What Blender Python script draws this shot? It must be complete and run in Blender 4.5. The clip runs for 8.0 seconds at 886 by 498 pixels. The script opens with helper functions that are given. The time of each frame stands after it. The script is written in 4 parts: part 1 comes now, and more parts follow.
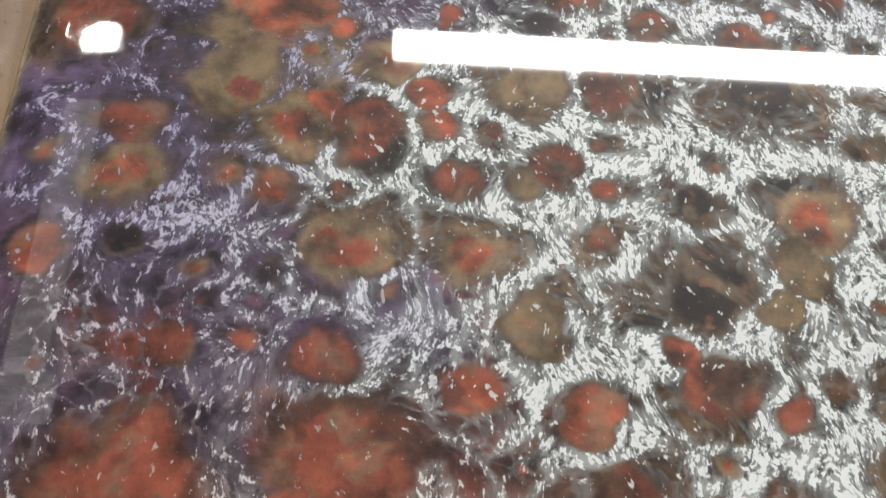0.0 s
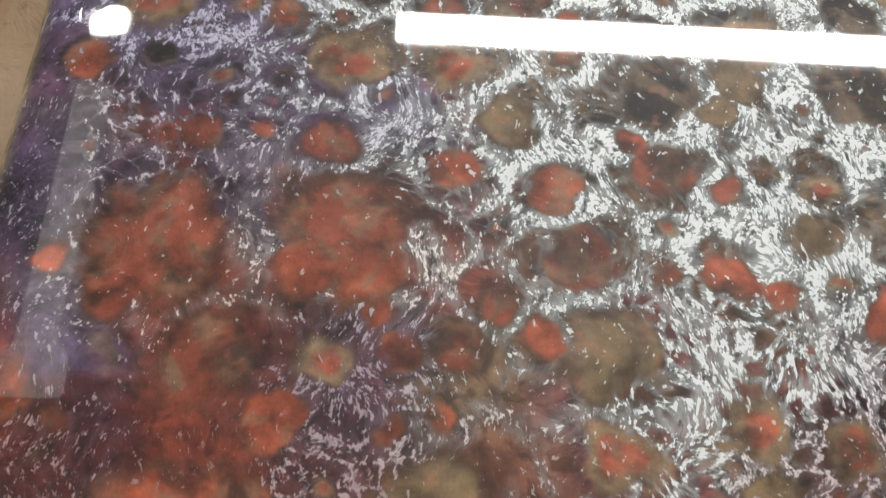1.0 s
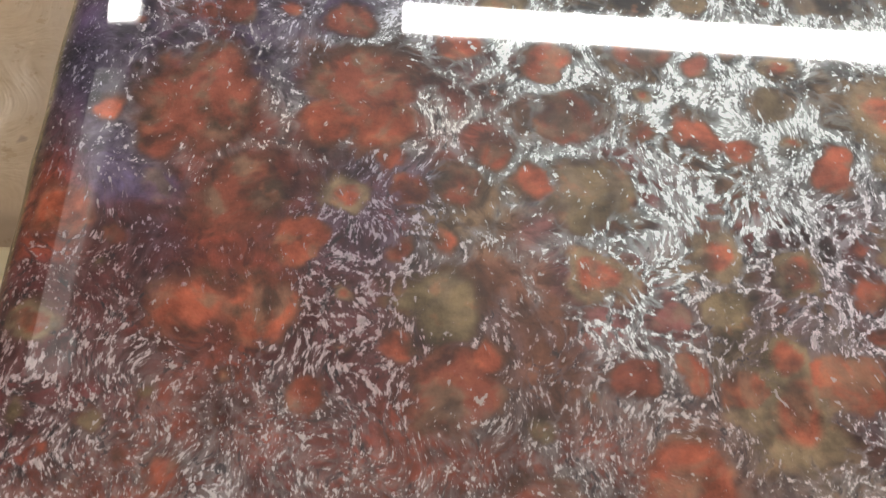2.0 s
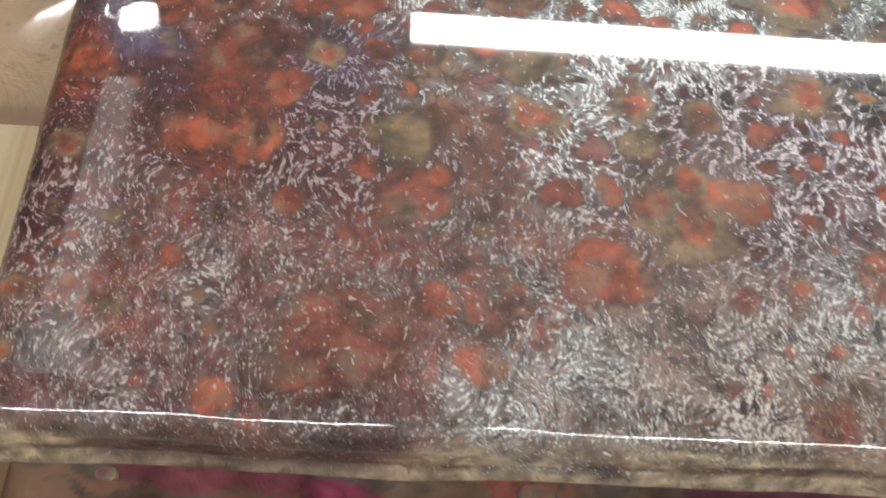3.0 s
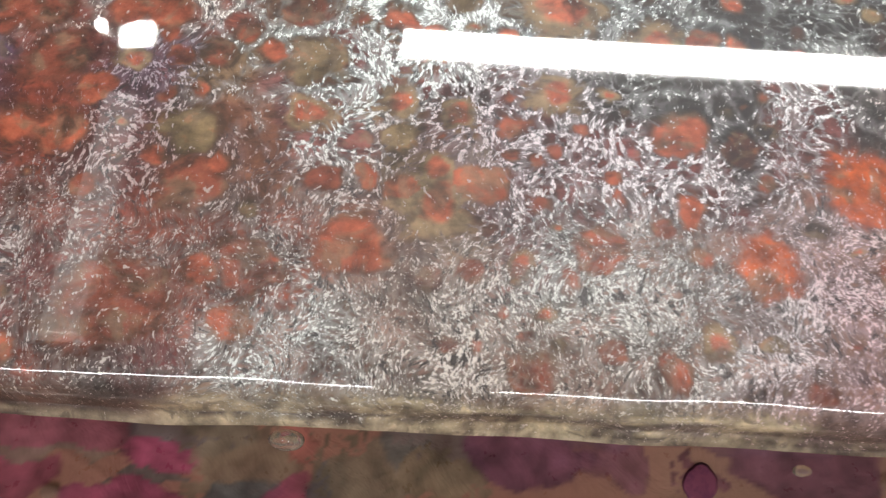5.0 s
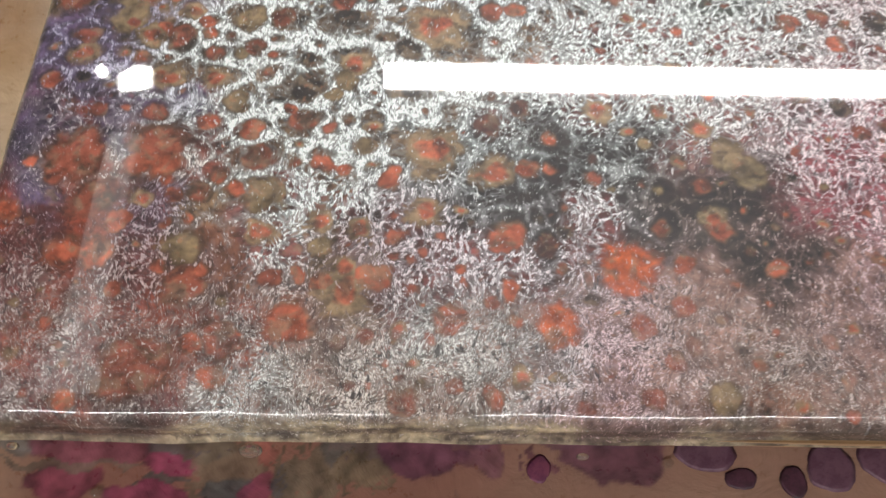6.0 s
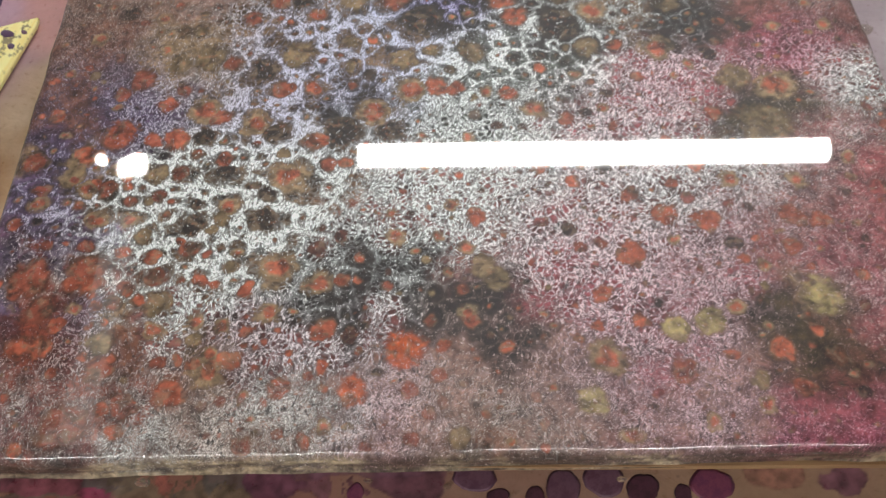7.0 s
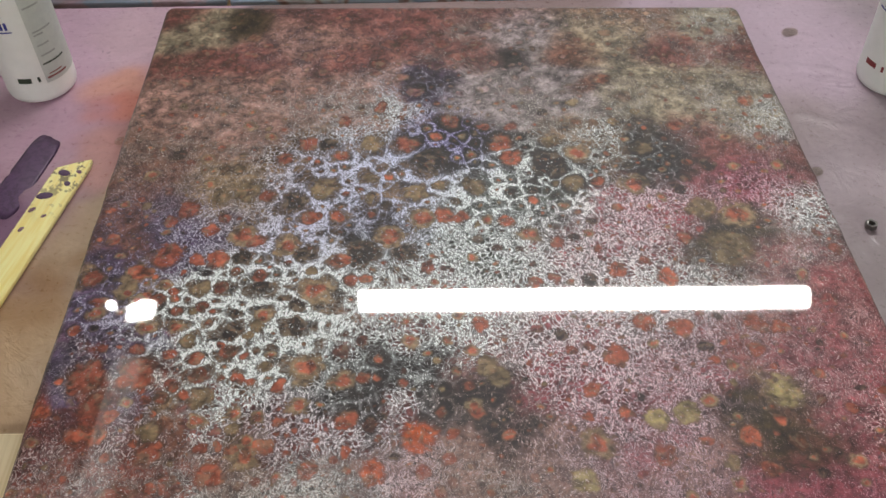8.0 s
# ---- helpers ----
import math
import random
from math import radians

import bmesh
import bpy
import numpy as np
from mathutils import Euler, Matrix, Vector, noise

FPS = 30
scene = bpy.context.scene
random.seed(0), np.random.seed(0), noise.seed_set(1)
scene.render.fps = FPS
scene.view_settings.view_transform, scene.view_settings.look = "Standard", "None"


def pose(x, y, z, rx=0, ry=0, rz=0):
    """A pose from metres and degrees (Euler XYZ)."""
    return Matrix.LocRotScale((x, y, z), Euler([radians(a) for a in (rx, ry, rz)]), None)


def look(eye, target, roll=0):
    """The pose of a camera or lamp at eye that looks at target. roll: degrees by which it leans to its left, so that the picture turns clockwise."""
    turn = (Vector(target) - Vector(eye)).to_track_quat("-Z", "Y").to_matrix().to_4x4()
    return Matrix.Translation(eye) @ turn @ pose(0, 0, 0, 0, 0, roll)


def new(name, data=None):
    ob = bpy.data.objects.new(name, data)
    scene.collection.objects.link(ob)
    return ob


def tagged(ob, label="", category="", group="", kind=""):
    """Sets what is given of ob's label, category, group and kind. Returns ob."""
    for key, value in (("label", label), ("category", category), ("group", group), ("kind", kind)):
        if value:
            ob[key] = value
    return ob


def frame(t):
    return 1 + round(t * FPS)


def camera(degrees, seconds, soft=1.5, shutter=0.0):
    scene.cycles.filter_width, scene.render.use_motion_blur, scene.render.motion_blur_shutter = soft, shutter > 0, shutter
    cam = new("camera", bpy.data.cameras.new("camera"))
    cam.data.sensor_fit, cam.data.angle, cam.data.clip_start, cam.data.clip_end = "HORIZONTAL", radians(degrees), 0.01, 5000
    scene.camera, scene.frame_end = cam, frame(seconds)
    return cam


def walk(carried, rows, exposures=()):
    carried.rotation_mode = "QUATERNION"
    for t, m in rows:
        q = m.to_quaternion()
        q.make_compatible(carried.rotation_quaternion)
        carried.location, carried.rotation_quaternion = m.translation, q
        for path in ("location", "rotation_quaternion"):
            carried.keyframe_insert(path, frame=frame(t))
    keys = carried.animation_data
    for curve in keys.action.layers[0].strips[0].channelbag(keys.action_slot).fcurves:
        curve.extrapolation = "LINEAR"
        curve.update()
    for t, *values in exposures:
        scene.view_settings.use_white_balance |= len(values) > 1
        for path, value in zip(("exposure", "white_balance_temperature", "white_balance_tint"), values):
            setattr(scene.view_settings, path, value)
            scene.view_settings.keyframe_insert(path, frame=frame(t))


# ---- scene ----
cam = camera(50.0, 8.0, soft=1.4, shutter=0.2)
EXPOSURES = ((0.0, 1.0), (1.5, 1.05), (3.0, 1.14), (3.5, 1.4), (4.5, 1.43), (6.0, 1.3), (6.5, 1.3), (7.0, 1.05), (8.0, 0.88))
PATH = [
    (0, (0.076, 0.087, 0.154), (0.163, 1.011, -1.617), 7.3),
    (0.5, (0.079, 0.062, 0.16), (0.163, 1.014, -1.598), 6.9),
    (1, (0.08, 0.037, 0.164), (0.156, 0.957, -1.61), 6.5),
    (1.5, (0.074, 0.018, 0.172), (0.157, 0.941, -1.6), 7.0),
    (1.7, (0.077, 0.008, 0.172), (0.151, 0.933, -1.6), 6.9),
    (2.8, (0.085, -0.047, 0.189), (0.151, 0.901, -1.57), 6.8),
    (3, (0.094, -0.063, 0.19), (0.135, 0.909, -1.557), 5.5),
    (3.5, (0.116, -0.083, 0.207), (0.159, 0.892, -1.539), 5.8),
    (4, (0.132, -0.085, 0.212), (0.163, 0.889, -1.535), 5.2),
    (4.5, (0.138, -0.085, 0.191), (0.159, 0.926, -1.534), 4.7),
    (4.7, (0.147, -0.079, 0.197), (0.156, 0.92, -1.536), 4.0),
    (5.8, (0.193, -0.122, 0.31), (0.171, 0.888, -1.416), 1.2),
    (6, (0.201, -0.128, 0.347), (0.185, 0.882, -1.379), 0.2),
    (6.5, (0.231, -0.151, 0.456), (0.2, 0.854, -1.273), -2.8),
    (7, (0.315, -0.202, 0.512), (0.262, 0.909, -1.151), -3.0),
    (7.5, (0.328, -0.248, 0.549), (0.278, 1.007, -1.007), -2.7),
    (8, (0.305, -0.286, 0.564), (0.272, 1.084, -0.893), -1.8),
]
walk(cam, [(t, look(eye, target, roll)) for t, eye, target, roll in PATH], EXPOSURES)

# ---- light: a closed room with hanging tube lamps, faint daylight tone on the world behind the walls ----
world = bpy.data.worlds.new("room_air")
scene.world = world
world.use_nodes = True
world.node_tree.nodes["Background"].inputs["Color"].default_value = (0.9, 0.95, 1.0, 1)
world.node_tree.nodes["Background"].inputs["Strength"].default_value = 0.05

TUBE_POWER = 48.0
LAMP_Z = 1.346
TABLE_Z = -0.069
FLOOR_Z = TABLE_Z - 0.75
CEILING_Z = 1.72
THICK = 0.021
Y_NEAR = -0.006


# ---- small helpers ----
def lin(r, g, b):
    out = []
    for c in (r, g, b):
        c = c / 255.0
        out.append(c / 12.92 if c <= 0.04045 else ((c + 0.055) / 1.055) ** 2.4)
    return tuple(out)


def mesh_from(bm, name, smooth=True):
    me = bpy.data.meshes.new(name)
    bm.to_mesh(me)
    bm.free()
    if smooth:
        for p in me.polygons:
            p.use_smooth = True
    return me


def part(name, bm, material, parent, label="", smooth=True):
    ob = new(name, mesh_from(bm, name, smooth))
    ob.data.materials.append(material)
    if parent is not None:
        ob.parent = parent
    return tagged(ob, label)


def empty(name, at=(0, 0, 0), rz=0.0):
    ob = new(name)
    ob.matrix_basis = pose(*at, 0, 0, rz)
    return ob


def box(bm, x0, x1, y0, y1, z0, z1, bevel=0.0, segments=2):
    made = bmesh.ops.create_cube(bm, size=1.0)
    vs = made["verts"]
    for v in vs:
        v.co = Vector((x0 + (v.co.x + 0.5) * (x1 - x0), y0 + (v.co.y + 0.5) * (y1 - y0), z0 + (v.co.z + 0.5) * (z1 - z0)))
    if bevel:
        edges = list({e for v in vs for e in v.link_edges})
        bmesh.ops.bevel(bm, geom=edges, offset=bevel, segments=segments, profile=0.5, affect="EDGES")
    return bm


def lathe(profile, segments=40):
    """A turned body from (radius, height) pairs, closed at both ends where the radius is 0."""
    bm = bmesh.new()
    rings = []
    for r, z in profile:
        if r <= 1e-6:
            rings.append([bm.verts.new((0, 0, z))])
        else:
            rings.append([bm.verts.new((r * math.cos(2 * math.pi * k / segments), r * math.sin(2 * math.pi * k / segments), z)) for k in range(segments)])
    for a, b in zip(rings, rings[1:]):
        for k in range(segments):
            q = [a[k % len(a)], a[(k + 1) % len(a)], b[(k + 1) % len(b)], b[k % len(b)]]
            q = list(dict.fromkeys(q))
            if len(q) >= 3:
                bm.faces.new(q)
    bmesh.ops.recalc_face_normals(bm, faces=bm.faces)
    return bm


def tube_along(points, radius, segments=12):
    bm = bmesh.new()
    rings = []
    for i, p in enumerate(points):
        a = Vector(points[max(i - 1, 0)])
        b = Vector(points[min(i + 1, len(points) - 1)])
        turn = (b - a).to_track_quat("Z", "Y")
        rings.append([bm.verts.new(Vector(p) + turn @ Vector((radius * math.cos(2 * math.pi * k / segments), radius * math.sin(2 * math.pi * k / segments), 0))) for k in range(segments)])
    for a, b in zip(rings, rings[1:]):
        for k in range(segments):
            bm.faces.new((a[k], a[(k + 1) % segments], b[(k + 1) % segments], b[k]))
    bm.faces.new(rings[0][::-1])
    bm.faces.new(rings[-1])
    bmesh.ops.recalc_face_normals(bm, faces=bm.faces)
    return bm


class Nodes:
    """A thin way to write node trees."""

    def __init__(self, name):
        self.material = bpy.data.materials.new(name)
        self.material.use_nodes = True
        self.tree = self.material.node_tree
        self.bsdf = self.tree.nodes["Principled BSDF"]

    def put(self, socket, value):
        if isinstance(value, bpy.types.NodeSocket):
            self.tree.links.new(value, socket)
        elif hasattr(value, "__len__") and len(value) == 3 and socket.type == "RGBA":
            socket.default_value = (*value, 1)
        else:
            socket.default_value = value

    def add(self, kind, settings=(), **inputs):
        node = self.tree.nodes.new(kind)
        settings = dict(settings)
        if "operation" in settings:
            node.operation = settings["operation"]
        if "use_clamp" in settings:
            node.use_clamp = settings["use_clamp"]
        if "feature" in settings:
            node.feature = settings["feature"]
        if "interpolation_type" in settings:
            node.interpolation_type = settings["interpolation_type"]
        if "attribute_name" in settings:
            node.attribute_name = settings["attribute_name"]
        for key, value in inputs.items():
            self.put(node.inputs[int(key[1:]) if key[0] == "i" and key[1:].isdigit() else key], value)
        return node

    def math(self, op, a, b=0.0, c=0.0, clamp=False):
        return self.add("ShaderNodeMath", {"operation": op, "use_clamp": clamp}, i0=a, i1=b, i2=c).outputs[0]

    def mix(self, fac, a, b, blend="MIX"):
        node = self.tree.nodes.new("ShaderNodeMix")
        node.data_type, node.blend_type = "RGBA", blend
        self.put(node.inputs[0], fac)
        self.put(node.inputs[6], a)
        self.put(node.inputs[7], b)
        return node.outputs[2]

    def step(self, x, lo, hi, a=0.0, b=1.0):
        node = self.add("ShaderNodeMapRange", {"interpolation_type": "SMOOTHSTEP"}, i0=x, i1=lo, i2=hi, i3=a, i4=b)
        return node.outputs[0]

    def noise(self, vector, scale, detail=3.0, rough=0.55, distortion=0.0):
        return self.add("ShaderNodeTexNoise", Vector=vector, Scale=scale, Detail=detail, Roughness=rough, Distortion=distortion)

    def coords(self, metres_to=1.0):
        co = self.add("ShaderNodeTexCoord").outputs["Object"]
        node = self.add("ShaderNodeVectorMath", {"operation": "SCALE"}, i0=co, Scale=metres_to)
        return node.outputs[0]

    def attribute(self, name):
        return self.add("ShaderNodeAttribute", {"attribute_name": name})

    def bump(self, height, strength, distance):
        return self.add("ShaderNodeBump", Strength=strength, Distance=distance, Height=height).outputs[0]

    def done(self, color, roughness, normal=None, **more):
        self.put(self.bsdf.inputs["Base Color"], color)
        self.put(self.bsdf.inputs["Roughness"], roughness)
        if normal is not None:
            self.put(self.bsdf.inputs["Normal"], normal)
        for key, value in more.items():
            self.put(self.bsdf.inputs[key.replace("_", " ")], value)
        return self.material


# ---- materials ----
def plain(name, color, roughness=0.5, second=None, scale=40.0, bump=0.15, **more):
    """A surface with stains at two scales and a fine grain."""
    n = Nodes(name)
    co = n.coords()
    big = n.noise(co, scale * 0.15, 4, 0.6).outputs[0]
    small = n.noise(co, scale * 2.0, 4, 0.65).outputs[0]
    second = second or tuple(c * 0.72 for c in color)
    blend = n.step(n.math("ADD", n.math("MULTIPLY", big, 0.65), n.math("MULTIPLY", small, 0.35)), 0.36, 0.66)
    rough = n.math("ADD", roughness, n.math("MULTIPLY", n.math("SUBTRACT", small, 0.5), 0.16), clamp=True)
    return n.done(n.mix(blend, color, second), rough, n.bump(small, bump, 0.001), **more)


def wood(name, light, dark, along="X"):
    n = Nodes(name)
    co = n.coords()
    stretch = (2.0, 45.0, 45.0) if along == "X" else (45.0, 2.0, 45.0)
    grain_co = n.add("ShaderNodeVectorMath", {"operation": "MULTIPLY"}, i0=co, i1=stretch).outputs[0]
    grain = n.noise(grain_co, 3.0, 5, 0.6, 0.6).outputs[0]
    blot = n.noise(co, 9.0, 3, 0.6).outputs[0]
    mixed = n.step(n.math("ADD", n.math("MULTIPLY", grain, 0.7), n.math("MULTIPLY", blot, 0.3)), 0.35, 0.68)
    return n.done(n.mix(mixed, light, dark), 0.42, n.bump(grain, 0.2, 0.0006))


def paint_pour(name):
    """Poured acrylic cells and lacing under clear resin: the broad lay of the pigments comes from the mesh, their fine break-up from noise."""
    n = Nodes(name)
    co = n.coords(1000.0)
    ground = n.attribute("ground").outputs["Color"]
    cell_tone = n.attribute("cell").outputs["Color"]
    lace_tone = n.attribute("lace").outputs["Color"]
    ctrl_node = n.attribute("ctrl")
    ctrl = n.add("ShaderNodeSeparateColor", Color=ctrl_node.outputs["Color"])
    density, fine, depth = ctrl.outputs[0], ctrl.outputs[1], ctrl.outputs[2]

    def drift(vector, scale, reach, detail):
        off = n.add("ShaderNodeVectorMath", {"operation": "SUBTRACT"}, i0=n.noise(vector, scale, detail, 0.5).outputs[1], i1=(0.5, 0.5, 0.5)).outputs[0]
        return n.add("ShaderNodeVectorMath", {"operation": "MULTIPLY_ADD"}, i0=off, i1=(reach, reach, reach), i2=vector).outputs[0]

    def grey(value):
        return n.add("ShaderNodeCombineXYZ", X=value, Y=value, Z=value).outputs[0]

    soft = drift(co, 0.055, 13.0, 1.0)
    ragged = drift(soft, 0.45, 3.0, 2.0)
    # crumbs of pale pigment, drawn out along the pour, at two sizes
    drawn = n.add("ShaderNodeVectorMath", {"operation": "MULTIPLY"}, i0=soft, i1=(1.15, 0.62, 1.0)).outputs[0]
    crumb = n.noise(drawn, 0.62, 4, 0.66, 0.25).outputs[0]
    grit = n.noise(drawn, 1.5, 3, 0.62, 0.2).outputs[0]
    streak = n.noise(soft, 0.20, 3, 0.58, 0.6).outputs[0]
    st = n.math("SUBTRACT", streak, 0.5)
    # where lacing gathers: seams between cells, a net of threads, drifts of crumbs
    seam = n.math("ADD", n.math("MULTIPLY", ctrl_node.outputs["Alpha"], 20.0), n.math("MULTIPLY", st, 8.0))
    flow = n.noise(soft, 0.05, 3, 0.55).outputs[0]
    thick = n.math("MULTIPLY", density, n.step(flow, 0.34, 0.66, 0.3, 6.8))
    web = n.step(n.math("SUBTRACT", thick, seam), -3.4, 2.4)
    net_edge = n.add("ShaderNodeTexVoronoi", {"feature": "DISTANCE_TO_EDGE"}, Vector=ragged, Scale=0.22).outputs["Distance"]
    small_edge = n.add("ShaderNodeTexVoronoi", {"feature": "DISTANCE_TO_EDGE"}, Vector=ragged, Scale=0.46).outputs["Distance"]
    cloud = n.noise(soft, 0.05, 4, 0.62).outputs[0]
    gather = n.step(cloud, 0.30, 0.70, 0.62, 1.30)
    net = n.math("MULTIPLY", n.step(n.math("SUBTRACT", n.math("MULTIPLY", density, n.math("MULTIPLY", gather, 0.17)), n.math("ADD", net_edge, n.math("MULTIPLY", st, 0.30))), -0.13, 0.07), n.step(density, 0.2, 0.6))
    drifts = n.math("MULTIPLY", n.math("MULTIPLY", density, gather), n.step(small_edge, 0.0, 0.42, 1.0, 0.40))
    to_net, to_drift = n.step(fine, 0.0, 0.5), n.step(fine, 0.5, 1.0)
    web_part = n.math("MULTIPLY", web, n.math("SUBTRACT", 1.0, n.math("MULTIPLY", to_net, 0.45)))
    fill = n.math("MAXIMUM", web_part, n.math("MULTIPLY", net, n.math("ADD", 0.3, n.math("MULTIPLY", to_net, 0.6))))
    fill = n.math("ADD", n.math("MULTIPLY", fill, n.math("SUBTRACT", 1.0, to_drift)), n.math("MULTIPLY", drifts, n.math("MULTIPLY", to_drift, 0.95)))
    # cells
    edge_noise = n.noise(co, 0.16, 3, 0.5, 0.2).outputs[0]
    d = n.math("ADD", n.math("MULTIPLY", n.math("SUBTRACT", depth, 0.5), 20.0), n.math("MULTIPLY", n.math("SUBTRACT", edge_noise, 0.5), 4.0))
    inside = n.step(d, -1.5, 1.8)
    rim = n.math("MULTIPLY", n.step(d, -3.4, -0.2), n.math("SUBTRACT", 1.0, inside))
    bare = n.math("MAXIMUM", n.step(d, -0.4, 1.8, 1.0, 0.12), n.math("MULTIPLY", to_drift, 0.5))
    fill = n.math("MULTIPLY", fill, bare)
    fine_share = n.math("ADD", 0.30, n.math("MULTIPLY", to_drift, 0.32))
    piece = n.math("ADD", n.math("MULTIPLY", crumb, n.math("SUBTRACT", 1.0, fine_share)), n.math("MULTIPLY", grit, fine_share))
    edge = n.math("SUBTRACT", 0.635, n.math("MULTIPLY", fill, 0.165))
    lace = n.step(n.math("SUBTRACT", piece, edge), -0.022, 0.045)
    haze = n.math("MULTIPLY", n.step(fill, 0.0, 0.85), 0.84)
    # paint below the lacing: soft, cloudy stains
    mist = n.noise(soft, 0.10, 3, 0.5).outputs[0]
    blur = n.noise(co, 0.24, 3, 0.55).outputs[0]
    grain = n.noise(co, 1.7, 3, 0.6).outputs[0]
    shade = n.math("ADD", n.math("ADD", n.math("MULTIPLY", n.step(mist, 0.30, 0.70), 0.75), n.math("MULTIPLY", n.step(blur, 0.3, 0.7), 0.45)), n.math("ADD", 0.10, n.math("MULTIPLY", grain, 0.42)))
    base = n.mix(n.math("MULTIPLY", n.step(streak, 0.50, 0.66), 0.7), ground, n.mix(0.82, ground, (0.020, 0.012, 0.010)))
    base = n.mix(1.0, base, grey(shade), "MULTIPLY")
    khaki = n.math("MULTIPLY", n.step(n.noise(soft, 0.13, 3, 0.5).outputs[0], 0.48, 0.64), 0.68)
    cell_c = n.mix(khaki, cell_tone, (0.235, 0.165, 0.105))
    cell_c = n.mix(n.math("MULTIPLY", n.step(n.noise(soft, 0.085, 3, 0.55).outputs[0], 0.48, 0.34), 0.68), cell_c, (0.036, 0.024, 0.020))
    cell_c = n.mix(n.math("MULTIPLY", n.step(n.noise(co, 0.20, 3, 0.5).outputs[0], 0.55, 0.70), 0.30), cell_c, (0.52, 0.18, 0.085))
    cell_c = n.mix(1.0, cell_c, grey(shade), "MULTIPLY")
    color = n.mix(n.math("MULTIPLY", inside, 0.94), base, cell_c)
    # black paint that shows where the lacing tears open
    torn = n.math("MULTIPLY", n.step(n.noise(soft, 0.075, 4, 0.6, 0.5).outputs[0], 0.54, 0.64), n.math("MULTIPLY", n.step(density, 0.35, 0.65), n.step(fine, 0.7, 0.3)))
    torn = n.math("MULTIPLY", torn, n.step(d, 1.2, -0.6))
    color = n.mix(n.math("MULTIPLY", torn, 0.85), color, (0.016, 0.014, 0.014))
    color = n.mix(n.math("MULTIPLY", n.math("MULTIPLY", rim, n.step(mist, 0.44, 0.58)), 0.75), color, (0.016, 0.014, 0.013))
    # thin milky film, then crisp crumbs, brighter where they lie thick
    film = n.mix(1.0, lace_tone, grey(n.step(n.noise(drawn, 0.30, 4, 0.6).outputs[0], 0.34, 0.64, 0.22, 0.66)), "MULTIPLY")
    color = n.mix(haze, color, film)
    crack = n.math("MULTIPLY", n.step(n.noise(drawn, 0.42, 4, 0.62, 0.5).outputs[0], 0.45, 0.37), n.step(fill, 0.25, 0.7))
    color = n.mix(n.math("MULTIPLY", crack, 0.8), color, (0.035, 0.030, 0.032))
    bright = n.step(n.math("ADD", grit, n.math("MULTIPLY", fill, 0.10)), 0.38, 0.66, 0.48, 1.62)
    crumb_c = n.mix(1.0, n.mix(n.math("MULTIPLY", fill, 0.30), lace_tone, (0.86, 0.90, 0.89)), grey(bright), "MULTIPLY")
    color = n.mix(n.math("MULTIPLY", lace, n.math("SUBTRACT", n.math("SUBTRACT", 0.90, n.math("MULTIPLY", to_drift, 0.28)), n.math("MULTIPLY", crack, 0.6))), color, crumb_c)
    # lone pale flecks
    fleck = n.math("MULTIPLY", n.step(n.noise(drawn, 0.62, 2, 0.55).outputs[0], 0.665, 0.70), n.step(density, 0.10, 0.45))
    color = n.mix(n.math("MULTIPLY", fleck, 0.85), color, n.mix(0.35, lace_tone, (0.85, 0.82, 0.76)))
    relief = n.math("ADD", n.math("MULTIPLY", piece, 0.8), n.math("MULTIPLY", lace, 0.5))
    normal = n.bump(relief, 0.35, 0.0009)
    swell = n.noise(co, 0.010, 2, 0.5).outputs[0]
    coat_normal = n.bump(swell, 0.01, 0.002)
    shiny = n.math("SUBTRACT", 0.50, n.math("MULTIPLY", lace, 0.20))
    return n.done(color, shiny, normal, Coat_Weight=1.0, Coat_Roughness=0.022, Coat_IOR=1.5, Coat_Normal=coat_normal, Specular_IOR_Level=0.35)


def stained_sheet(name):
    n = Nodes(name)
    co = n.coords()
    tone = n.attribute("ground").outputs["Color"]
    cloud = n.noise(co, 14.0, 5, 0.6, 0.8).outputs[0]
    fine = n.noise(co, 160.0, 4, 0.65).outputs[0]
    k = n.math("ADD", 0.62, n.math("ADD", n.math("MULTIPLY", cloud, 0.5), n.math("MULTIPLY", fine, 0.28)))
    color = n.mix(1.0, tone, n.add("ShaderNodeCombineXYZ", X=k, Y=k, Z=k).outputs[0], "MULTIPLY")
    speck = n.step(n.noise(co, 55.0, 3, 0.6).outputs[0], 0.70, 0.74)
    color = n.mix(n.math("MULTIPLY", speck, 0.4), color, (0.12, 0.08, 0.09))
    wrinkle = n.noise(co, 30.0, 4, 0.6, 1.5).outputs[0]
    return n.done(color, n.math("ADD", 0.20, n.math("MULTIPLY", fine, 0.2)), n.bump(wrinkle, 0.5, 0.003), Coat_Weight=0.9, Coat_Roughness=0.07)


def wet_paint(name, color, second, scale=120.0, lo=0.42, hi=0.6):
    n = Nodes(name)
    co = n.coords()
    a = n.noise(co, scale, 5, 0.65, 0.6).outputs[0]
    b = n.noise(co, scale * 6, 3, 0.6).outputs[0]
    k = n.math("ADD", n.math("MULTIPLY", a, 0.75), n.math("MULTIPLY", b, 0.25))
    return n.done(n.mix(n.step(k, lo, hi), color, second), 0.42, n.bump(b, 0.12, 0.0004), Coat_Weight=0.18, Coat_Roughness=0.15)


def glowing(name, color, strength):
    n = Nodes(name)
    n.put(n.bsdf.inputs["Emission Color"], color)
    n.put(n.bsdf.inputs["Emission Strength"], strength)
    return n.done((0.9, 0.9, 0.9), 0.4)


